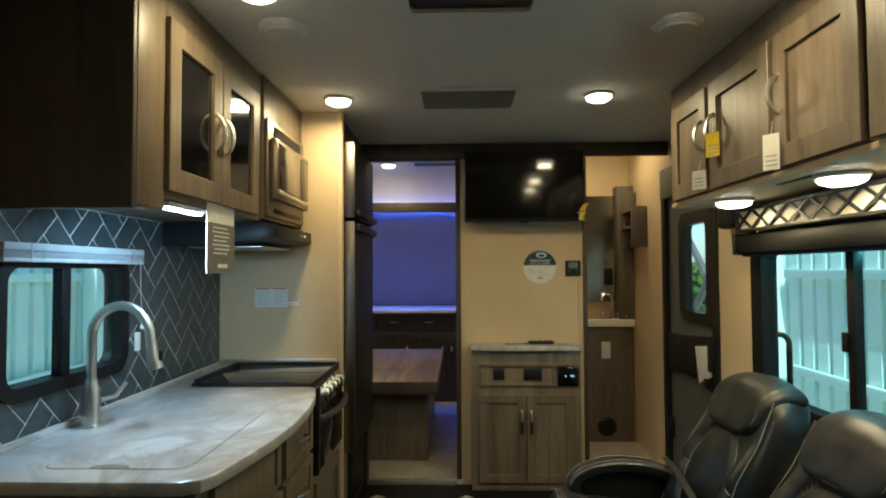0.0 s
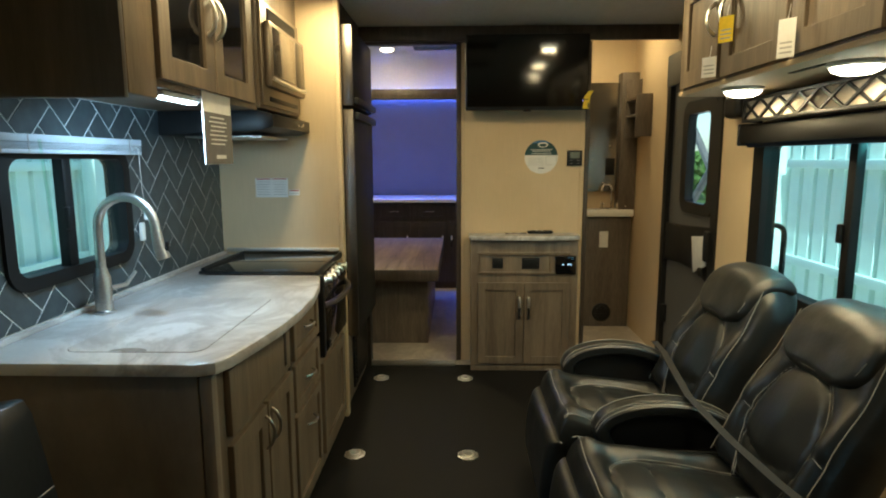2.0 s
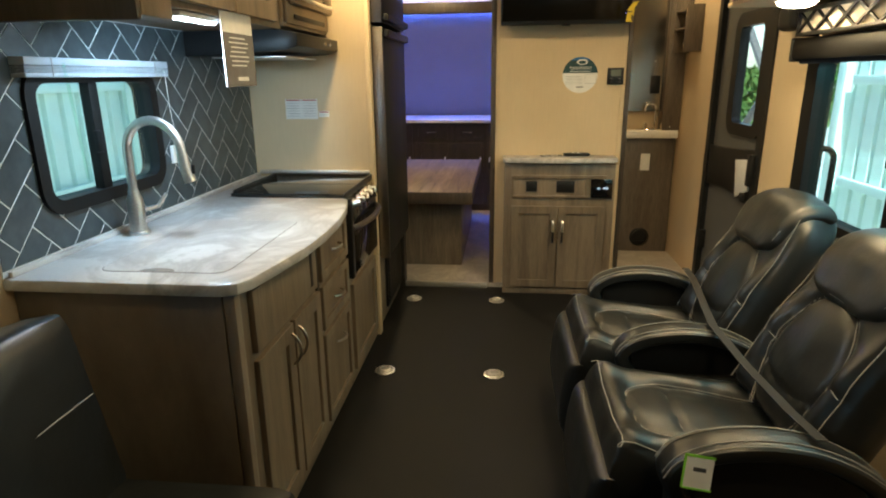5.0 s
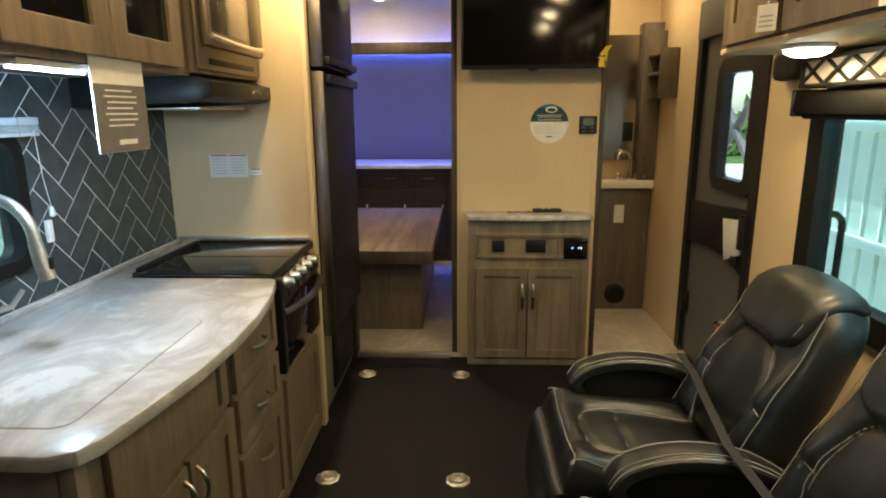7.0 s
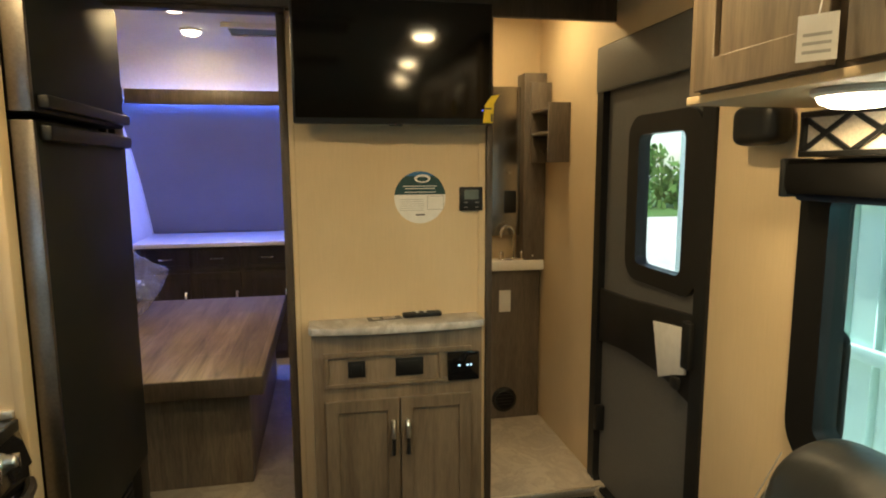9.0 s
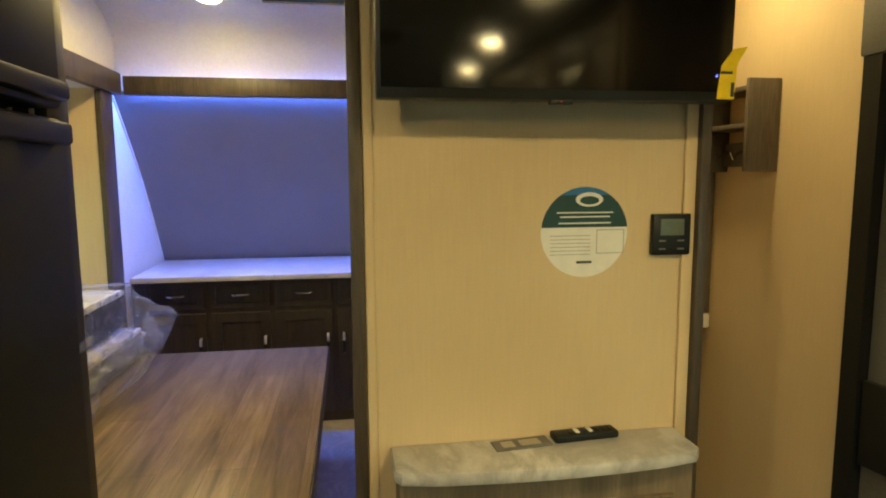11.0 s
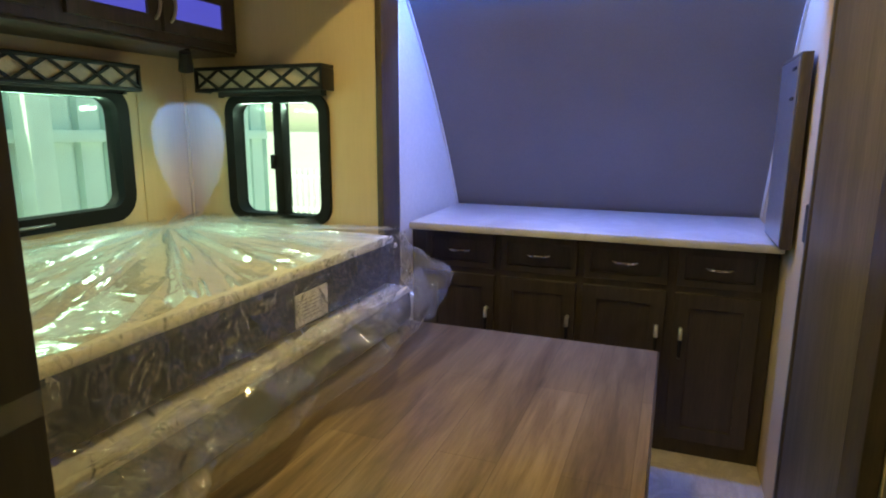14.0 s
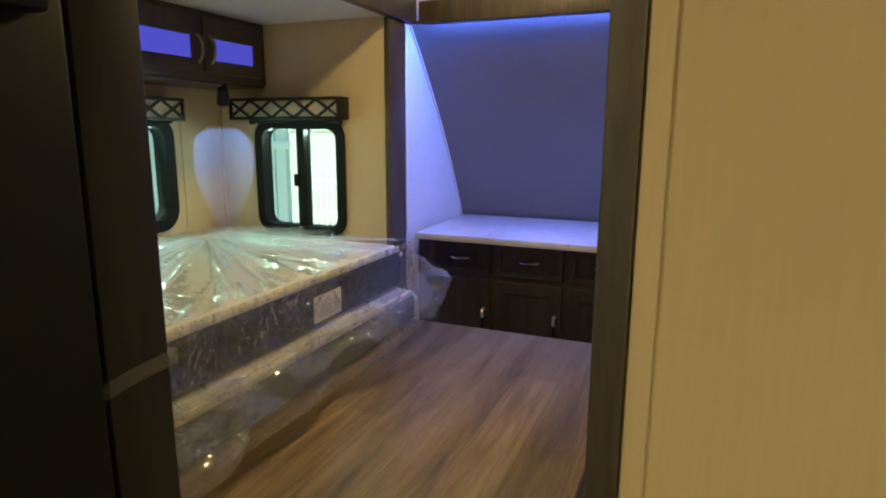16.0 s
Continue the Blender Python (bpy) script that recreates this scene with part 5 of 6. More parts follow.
def puck(x, y, z, group, watts, r=0.062):
    p = thing("puck_light", (x, y, z), "round lit LED ceiling lamp with a chrome rim", "lamp", group)
    part("rim", lathe(bmesh.new(), [(r * 0.6, 0.0), (r + 0.008, 0.0), (r + 0.008, -0.008), (r, -0.014), (r * 0.6, -0.014)], pose(x, y, z - 0.001), 32), "white", p)
    part("diffuser", lathe(bmesh.new(), [(r * 0.97, -0.014), (r * 0.9, -0.024), (r * 0.6, -0.034), (0.001, -0.038)], pose(x, y, z - 0.001), 32), "puck", p, "glowing warm diffuser")
    lamp("puck_lamp", x, y, z - 0.045, watts, 0.11, WARM, (x, y, 0), "DISK")
    return p


for x, y in PUCKS:
    puck(x, y, CEIL, "ceiling lamps", 4.5 if y > 2.5 else 3.2)
for x, y in BED_PUCKS:
    puck(x, y, BCEIL, "bedroom ceiling lamps", 7.5 if y < 5.5 else 1.8)

puck(1.10, 4.50, BCEIL, "bathroom ceiling lamp", 2.6)

sp_at = [(-0.566, 2.12), (0.774, 2.13)]
for x, y in sp_at:
    s = thing("ceiling_speaker", (x, y, CEIL), "round white ceiling loudspeaker", "loudspeaker", "ceiling loudspeakers")
    part("rim", lathe(bmesh.new(), [(0.03, 0), (0.085, 0), (0.085, -0.008), (0.072, -0.018), (0.03, -0.018)], pose(x, y, CEIL - 0.001), 36), "bedceil", s)
    part("grille", lathe(bmesh.new(), [(0.066, -0.018), (0.06, -0.026), (0.001, -0.03)], pose(x, y, CEIL - 0.001), 36), "ceil", s)
cv = thing("ceiling_vent", (0.08, 2.98, CEIL), "rectangular ceiling air vent with slats", "air vent")
part("frame", ring(bmesh.new(), rounded(-0.175, 0.335, 2.80, 3.17, 0.02), rounded(-0.14, 0.30, 2.83, 3.14, 0.01), "z", CEIL - 0.014, CEIL - 0.001), "ceil", cv)
for i in range(12):
    part("slat", boxes((-0.14, 0.30, 2.838 + i * 0.026, 2.850 + i * 0.026, CEIL - 0.012, CEIL - 0.003)), "vent_grey", cv, smooth=None)
part("backing", boxes((-0.14, 0.30, 2.83, 3.14, CEIL - 0.0025, CEIL - 0.001)), "grooved", cv, smooth=None)
fv = thing("roof_fan", (0.08, 1.85, CEIL), "square roof fan with frame and dark screen", "roof fan")
part("frame", ring(bmesh.new(), rounded(-0.17, 0.31, 1.50, 2.02, 0.04), rounded(-0.12, 0.26, 1.55, 1.98, 0.02), "z", CEIL - 0.02, CEIL - 0.001), "ceil", fv)
part("screen", boxes((-0.12, 0.26, 1.55, 1.98, CEIL - 0.006, CEIL - 0.002)), "black", fv, smooth=None)
bv = thing("bedroom_ceiling_vent", (-0.25, 5.75, BCEIL), "low rectangular bedroom ceiling vent", "air vent")
part("frame", ring(bmesh.new(), rounded(-0.42, 0.08, 5.6, 5.9, 0.02), rounded(-0.38, 0.04, 5.64, 5.86, 0.01), "z", BCEIL - 0.03, BCEIL - 0.001), "bedceil", bv)
part("screen", boxes((-0.38, 0.04, 5.64, 5.86, BCEIL - 0.02, BCEIL - 0.004)), "green", bv, smooth=None)

# ---- lounge: wall cabinets, recliners, sofa ----
RX = 1.03
RCB = 1.675
oc = thing("overhead_cabinet", (1.2, 1.7, RCB), "grey-brown overhead cabinet row above the lounge window", "cabinet")
part("carcass", boxes((RX, XR - 0.001, 0.3, 2.92, RCB + 0.02, CEIL - 0.002, 0.003)), "cab", oc)
part("bottom_board", boxes((RX - 0.004, XR - 0.001, 0.3, 2.925, RCB, RCB + 0.0195, 0.004)), "wall", oc, "pale bottom board")
for y0, y1, hy in ((2.50, 2.875, 2.53), (2.015, 2.465, 2.415), (1.585, 1.985, 1.955), (1.16, 1.555, 1.19), (0.74, 1.13, 1.10)):
    d = framed("cabinet_door", shaker, "cab", oc, RX, y0, y1, 1.70, 2.115, 0.02, 0.068, -1)
    part("handle", arc_pull((RX - 0.02, hy, 1.865), (RX - 0.02, hy, 1.985), (-0.034, 0, 0), 0.0075), "bright", d, "satin nickel pull")
part("grip_slot", boxes((1.10, 1.12, 1.95, 2.15, RCB - 0.003, RCB - 0.0005)), "grooved", oc, smooth=None)
for x, y in CAB_PUCKS:
    puck(x, y, RCB, "lamps under the overhead cabinets", 2.5, 0.07)


def hang_tag(y, z0, z1, w, mat, label, x=RX - 0.05):
    t = thing("hang_tag", (x, y, z0), label, "tag", "tags on the overhead cabinet handles")
    bm = box(bmesh.new(), -0.0007, 0.0007, -w / 2, w / 2, z0, z1)
    bm.transform(pose(x, y, 0, 0, 0, 35))
    part("card", bm, mat, t, smooth=None)
    part("string", tube(bmesh.new(), [(x, y, z1 - 0.002), (x + 0.004, y, z1 + 0.02), (x + 0.006, y, z1 + 0.04)], 0.0012, 6), "white", t)
    for i in range(3):
        bm = box(bmesh.new(), -0.0016, -0.0007, -w * 0.35, w * 0.35, z0 + 0.012 + i * 0.014, z0 + 0.017 + i * 0.014)
        bm.transform(pose(x, y, 0, 0, 0, 35))
        part("text_line", bm, "pale_ink", t, smooth=None)
    return t


hang_tag(2.49, 1.705, 1.78, 0.06, "paper", "white paper tag on a cabinet handle")
hang_tag(2.36, 1.81, 1.90, 0.055, "yellow", "yellow warning tag on a cabinet handle")
hang_tag(1.945, 1.69, 1.80, 0.05, "paper", "white paper tag on a cabinet handle")
ws = solid("wall_speaker", cushion(bmesh.new(), 0.085, 0.17, 0.11, 0.03, m=pose(1.376, 3.10, 1.645)), "black", "black wall loudspeaker beside the valance", "loudspeaker")


def stitch(points, parent, r=0.0016):
    return part("seam", tube(bmesh.new(), points, r, 6), "stitch", parent, "pale contrast stitching")


def near_line(u, w, pts):
    """The distance from (u, w) to a line through points."""
    best = 9.0
    for (a, b), (c, d) in zip(pts, pts[1:]):
        dx, dy = c - a, d - b
        k = max(0.0, min(1.0, ((u - a) * dx + (w - b) * dy) / (dx * dx + dy * dy)))
        best = min(best, math.hypot(u - a - k * dx, w - b - k * dy))
    return best


def arch(pts, n=5):
    """A smooth line through points (Catmull-Rom)."""
    out = []
    for i in range(len(pts) - 1):
        p = [Vector(pts[max(0, min(len(pts) - 1, i + k))]) for k in (-1, 0, 1, 2)]
        for j in range(n):
            t = j / n
            q = 0.5 * (2 * p[1] + (p[2] - p[0]) * t + (2 * p[0] - 5 * p[1] + 4 * p[2] - p[3]) * t * t + (3 * p[1] - p[0] - 3 * p[2] + p[3]) * t ** 3)
            out.append(tuple(q))
    return out + [tuple(pts[-1])]


def pad(half, w0, w1, thick, relief, place, nu=40, nv=46, r=None):
    """A sewn pad: half(w) is its half width, relief(u, w) swells its face, place(u, w, h) sets it in the world."""
    bm = bmesh.new()
    r = r or thick / 2

    def cell(i, j, side):
        s_, t_ = math.sin(math.pi / 2 * (2 * i / nu - 1)), 0.5 - 0.5 * math.cos(math.pi * j / nv)
        w = w0 + (w1 - w0) * t_
        u = s_ * half(w)
        d = min((1 - abs(s_)) * half(w), w - w0, w1 - w)
        e = math.sqrt(max(0.0, 1 - (1 - min(1.0, d / r)) ** 2))
        return place(u, w, side * thick / 2 * e + (relief(u, w) * e if side > 0 else 0.0))
    grids = [[[bm.verts.new(cell(i, j, side)) for j in range(nv + 1)] for i in range(nu + 1)] for side in (1, -1)]
    for g in grids:
        for i in range(nu):
            for j in range(nv):
                bm.faces.new((g[i][j], g[i + 1][j], g[i + 1][j + 1], g[i][j + 1]))
    bmesh.ops.remove_doubles(bm, verts=bm.verts, dist=0.0006)
    bmesh.ops.recalc_face_normals(bm, faces=bm.faces)
    return bm


def recliner(yc, label):
    """A theatre seat facing -x about the line y = yc, its faces quilted along the seams."""
    c = thing("recliner", (0.85, yc, 0), label, "recliner", "theatre recliners below the lounge window")
    part("base", boxes((0.50, 1.16, yc - 0.26, yc + 0.26, 0.0, 0.27, 0.02)), "vinyl", c)
    # seat: a waterfall front, raised side rolls, a horseshoe panel
    shoe = arch([(-0.135, 0.92), (-0.15, 0.74), (-0.15, 0.60), (-0.11, 0.515), (0, 0.49), (0.11, 0.515), (0.15, 0.60), (0.15, 0.74), (0.135, 0.92)])
    cross = arch([(-0.145, 0.64), (-0.05, 0.622), (0.05, 0.622), (0.145, 0.64)])
    hem = [(-0.238, 0.95), (-0.238, 0.46), (-0.215, 0.432), (0.215, 0.432), (0.238, 0.46), (0.238, 0.95)]

    def seat_relief(u, x):
        roll = 0.028 * math.exp(-((abs(u) - 0.20) / 0.055) ** 2)
        swell = 0.022 * max(0.0, 1 - (u / 0.16) ** 2) * max(0.0, 1 - ((x - 0.64) / 0.28) ** 2)
        front = 0.02 * math.exp(-((x - 0.45) / 0.05) ** 2)
        cut = 0.016 * math.exp(-(near_line(u, x, shoe) / 0.011) ** 2) + 0.010 * math.exp(-(near_line(u, x, cross) / 0.009) ** 2) + 0.006 * math.exp(-(near_line(u, x, hem) / 0.007) ** 2)
        pull = 0.004 * noise.noise(Vector((u * 14, x * 9, 2.0)))
        return roll + swell + front + pull - cut

    def seat_at(u, x, h):
        sag = 0.11 * max(0.0, x - 0.46) ** 1.1
        return Vector((x, yc + u, 0.355 + h - sag))
    part("seat", pad(lambda x: 0.268, 0.395, 1.02, 0.16, seat_relief, seat_at, 56, 60, 0.05), "vinyl", c, "quilted seat cushion with raised side rolls")

    def on_seat(line, off=0.0, lift=0.0012):
        return [seat_at(u + off, x, 0.08 + seat_relief(u + off, x) + lift) for u, x in line]
    for off in (-0.007, 0.007):
        stitch(on_seat(shoe, off), c)
    stitch(on_seat(cross), c)
    stitch(on_seat(arch(hem, 6)), c)
    # legrest: two folded pads, edges hemmed
    legm = pose(0.385, yc, 0.225, 0, 5, 0)
    part("footrest", pad(lambda w: 0.272, -0.15, 0.15, 0.075, lambda u, w: 0.012 * (1 - (w / 0.15) ** 2), lambda u, w, h: legm @ Vector((-h, u, w)), 26, 22), "vinyl", c, "folded padded legrest")
    for s_ in (-1, 1):
        stitch([legm @ Vector((-0.0355, s_ * 0.25, -0.12 + 0.03 * i)) for i in range(9)], c)
    # back: tall, leaning, with an egg-shaped panel and side bolsters
    lean = pose(1.085, yc, 0.655, 0, 25, 0)
    egg = arch([(-0.105, -0.30), (-0.14, -0.20), (-0.16, -0.09), (-0.14, 0.02), (-0.085, 0.095), (0, 0.118), (0.085, 0.095), (0.14, 0.02), (0.16, -0.09), (0.14, -0.20), (0.105, -0.30)])
    wings = [arch([(s_ * 0.158, -0.10), (s_ * 0.19, -0.085), (s_ * 0.225, -0.095)]) for s_ in (-1, 1)]
    belly = arch([(-0.15, -0.155), (-0.06, -0.185), (0.06, -0.185), (0.15, -0.155)])
    sides = [arch([(s_ * 0.208, 0.26), (s_ * 0.222, 0.12), (s_ * 0.232, -0.05), (s_ * 0.236, -0.29)]) for s_ in (-1, 1)]

    def back_half(w):
        k = max(0.0, (w - 0.17) / 0.15)
        return 0.262 - 0.03 * max(0.0, w) / 0.32 - 0.075 * k ** 2.4

    def back_relief(u, w):
        roll = 0.030 * math.exp(-((abs(u) - 0.20) / 0.045) ** 2) * max(0.0, min(1.0, (0.10 - w) / 0.15))
        swell = 0.026 * max(0.0, 1 - (u / 0.15) ** 2) * max(0.0, 1 - ((w + 0.06) / 0.19) ** 2)
        cut = 0.015 * math.exp(-(near_line(u, w, egg) / 0.010) ** 2) + 0.007 * math.exp(-(near_line(u, w, belly) / 0.009) ** 2)
        for line in wings + sides:
            cut += 0.007 * math.exp(-(near_line(u, w, line) / 0.008) ** 2)
        return roll + swell + 0.004 * noise.noise(Vector((u * 12, w * 9, 7.0))) - cut

    def back_at(u, w, h):
        return lean @ Vector((-h, u, w))
    part("backrest", pad(back_half, -0.31, 0.325, 0.17, back_relief, back_at, 60, 68, 0.07), "vinyl", c, "tall quilted backrest with side bolsters")

    def on_back(line, off=0.0):
        return [back_at(u + off, w, 0.085 + back_relief(u + off, w) + 0.0012) for u, w in line]
    for off in (-0.006, 0.006):
        stitch(on_back(egg, off), c)
    for line in wings + sides:
        stitch(on_back(line), c)
    # headrest: a loose pillow draped over the top, its lower edge bowed
    def pillow_half(w):
        k = max(0.0, min(1.0, 1 - w / 0.13))
        return 0.198 * math.sqrt(max(0.04, 1 - 0.96 * k ** 3))

    def pillow_at(u, w, h):
        up, out = 0.095 + w, 0.078 + h
        turn = max(0.0, w - 0.125) / 0.105
        if turn:
            r_ = 0.105
            up, out = 0.22 + (r_ + h) * math.sin(turn), 0.078 - r_ + (r_ + h) * math.cos(turn)
        return lean @ Vector((-out, u, up - 0.55 * u * u))

    def pillow_relief(u, w):
        return 0.007 * (1 - (u / 0.24) ** 2) + 0.004 * noise.noise(Vector((u * 11, w * 11, 3.0)))
    part("headrest", pad(pillow_half, 0.0, 0.30, 0.056, pillow_relief, pillow_at, 40, 40, 0.036), "vinyl", c, "loose headrest pillow draped over the top")
    rim = [(-0.183, 0.12), (-0.168, 0.07), (-0.125, 0.036), (-0.065, 0.022), (0, 0.019), (0.065, 0.022), (0.125, 0.036), (0.168, 0.07), (0.183, 0.12)]
    stitch([pillow_at(u, w, 0.0235 + pillow_relief(u, w) * 0.85) for u, w in arch(rim)], c)
    return c


def armrest(yc, group="armrests of the theatre recliners"):
    a = thing("armrest", (0.72, yc, 0), "black padded armrest with arched top and pale stitching", "armrest", group)
    prof = [(0.532, 0.38), (0.505, 0.43), (0.50, 0.475), (0.53, 0.52), (0.59, 0.552), (0.67, 0.570), (0.76, 0.573), (0.86, 0.558), (0.96, 0.515), (1.04, 0.455), (1.07, 0.41)]
    line = arch(prof, 4)
    bm = bmesh.new()
    rows = []
    for i, (x, z) in enumerate(line):
        (xa, za), (xb, zb) = line[max(0, i - 1)], line[min(len(line) - 1, i + 1)]
        n = Vector((-(zb - za), 0, xb - xa)).normalized()
        row = []
        for k in range(16):
            t = 2 * math.pi * k / 16
            cy, cz = math.cos(t), math.sin(t)
            sy = 0.054 * math.copysign(abs(cy) ** 0.55, cy)
            sz = 0.026 * math.copysign(abs(cz) ** 0.65, cz)
            row.append(bm.verts.new(Vector((x, yc + sy, z)) + n * (sz - 0.026)))
        rows.append(row)
    for p, q in zip(rows, rows[1:]):
        for k in range(16):
            bm.faces.new((p[k], p[(k + 1) % 16], q[(k + 1) % 16], q[k]))
    bm.faces.new(rows[0])
    bm.faces.new(rows[-1])
    bmesh.ops.recalc_face_normals(bm, faces=bm.faces)
    part("arm_pad", bm, "vinyl", a, "arched arm pad")
    part("side_panel", boxes((0.525, 1.12, yc - 0.046, yc + 0.046, 0.0, 0.40, 0.012)), "vinyl", a)
    part("inner_panel", prism(bmesh.new(), [(0.56, 0.395), (0.56, 0.47), (0.62, 0.505), (0.70, 0.52), (0.80, 0.52), (0.88, 0.505), (0.97, 0.455), (1.0, 0.395)], "y", yc - 0.018, yc + 0.018), "black", a)
    for s in (-1, 1):
        for off in (0.030, 0.044):
            stitch([(x, yc + s * off, z + (0.0008 if off < 0.04 else -0.006)) for x, z in arch(prof[2:10], 3)], a)
    return a


SEATS, ARMS = (2.45, 1.79), (2.765, 2.11, 1.45)
first = recliner(SEATS[0], "black vinyl theatre recliner with pale stitching and reclined back")
copy_thing(first, pose(0.85, SEATS[1], 0))
first = armrest(ARMS[0])
for y in ARMS[1:]:
    copy_thing(first, pose(0.72, y, 0))


def belt(points, label):
    b = thing("seat_belt", points[-1], label, "seat belt", "lap belts of the recliners")
    bm = bmesh.new()
    rows = []
    for p in points:
        p = Vector(p)
        rows.append([bm.verts.new(p + Vector((s * 0.014, 0, t * 0.0014))) for s, t in ((-1, -1), (1, -1), (1, 1), (-1, 1))])
    for p, q in zip(rows, rows[1:]):
        for k in range(4):
            bm.faces.new((p[k], p[(k + 1) % 4], q[(k + 1) % 4], q[k]))
    bm.faces.new(rows[0])
    bm.faces.new(rows[-1])
    bmesh.ops.recalc_face_normals(bm, faces=bm.faces)
    part("webbing", bm, "belt", b)
    return b


belt([(0.93, 2.80, 0.565), (0.905, 2.60, 0.58), (0.865, 2.35, 0.578), (0.825, 2.11, 0.582), (0.83, 1.80, 0.575), (0.84, 1.55, 0.58), (0.86, 1.43, 0.576)], "long black strap lying across the recliners' armrests")
bk = thing("belt_buckle", (1.13, 2.92, 0.60), "seat belt buckle with a red button behind the armrest", "buckle")
part("strap", tube(bmesh.new(), [(1.16, 2.84, 0.001), (1.16, 2.86, 0.30), (1.15, 2.90, 0.50), (1.14, 2.915, 0.60)], 0.012, 8), "belt", bk)
part("housing", boxes((1.112, 1.152, 2.905, 2.93, 0.585, 0.645, 0.006)), "black", bk)
part("red_button", boxes((1.106, 1.1125, 2.908, 2.927, 0.60, 0.635, 0.002)), "red", bk, "red release button")
part("tongue", boxes((1.095, 1.15, 2.912, 2.922, 0.646, 0.658, 0.002)), "chrome", bk, "chrome tongue")
ct = thing("care_tag", (0.50, 1.36, 0.40), "white care tag with lime edge hanging on the armrest", "tag")
bm = box(bmesh.new(), -0.034, 0.034, -0.001, 0.001, -0.04, 0.04)
bm.transform(pose(0.57, 1.384, 0.505, -14, 8, 0))
part("card", bm, "paper", ct, smooth=None)
for row in ((-0.036, 0.036, 0.036, 0.042), (-0.036, -0.031, -0.04, 0.036), (-0.031, 0.036, -0.042, -0.038)):
    bm = box(bmesh.new(), row[0], row[1], -0.002, -0.001, row[2], row[3])
    bm.transform(pose(0.57, 1.384, 0.505, -14, 8, 0))
    part("lime_edge", bm, "lime", ct, smooth=None)
bm = box(bmesh.new(), -0.012, 0.018, -0.002, -0.001, 0.002, 0.012)
bm.transform(pose(0.57, 1.384, 0.505, -14, 8, 0))
part("printed_mark", bm, "ink", ct, smooth=None)

so = thing("sofa", (-0.8, 0.5, 0), "black vinyl sofa against the kitchen side", "sofa")
part("base", boxes((-1.19, -0.40, -0.9, 1.32, 0.0, 0.25, 0.02)), "vinyl", so)
for y0, y1 in ((-0.88, 0.23), (0.24, 1.335)):
    part("seat", cushion(bmesh.new(), 0.56, y1 - y0, 0.17, 0.05, (0, 0, 0.02), pose(-0.66, (y0 + y1) / 2, 0.375)), "vinyl", so)
    part("backrest", cushion(bmesh.new(), 0.15, y1 - y0, 0.50, 0.04, (0.02, 0, 0), pose(-0.932, (y0 + y1) / 2, 0.645, 0, -11, 0)), "vinyl", so)
    stitch([(-0.855 + 0.0, y0 + 0.04 + (y1 - y0 - 0.08) * i / 8, 0.70) for i in range(9)], so)

# floor rings
for x, y in ((-0.47, 3.805), (0.072, 3.805), (-0.47, 2.79), (0.072, 2.79), (-0.47, 1.6), (0.072, 1.6)):
    t = thing("tie_down_ring", (x, y, 0), "recessed steel tie-down ring in the rubber floor", "tie-down", "floor tie-downs")
    part("cup", prism(bmesh.new(), [(x + 0.052 * math.cos(radians(22.5 + 45 * i)), y + 0.052 * math.sin(radians(22.5 + 45 * i))) for i in range(8)], "z", 0.0005, 0.005, 0.0015), "bright", t)
    part("hollow", lathe(bmesh.new(), [(0, 0.0052), (0.034, 0.0052), (0.038, 0.008), (0.042, 0.0052), (0.042, 0.005), (0, 0.005)], pose(x, y, 0), 24), "steel", t)
    part("ring", tube(bmesh.new(), [(x + 0.026 * math.cos(a), y + 0.026 * math.sin(a), 0.011) for a in [2 * math.pi * i / 18 for i in range(19)]], 0.005, 8), "bright", t)

# ---- bedroom ----
pl = thing("platform", (-0.66, 5.1, 0.03), "raised plank-topped storage platform beside the bed", "platform")
part("deck", boxes((-1.233, -0.12, 4.255, 5.975, 0.585, 0.63, 0.003)), "plank", pl, "plank-look deck")
part("edge_band", boxes((-1.233, -0.118, 4.249, 4.2545, 0.545, 0.627, 0.002)), "trim", pl)
part("side_band", boxes((-0.1195, -0.114, 4.255, 5.975, 0.545, 0.627, 0.002)), "trim", pl)
part("body", boxes((-1.23, -0.20, 4.46, 5.93, 0.03, 0.584, 0.003)), "bath_panel", pl, "grey-brown wooden body")

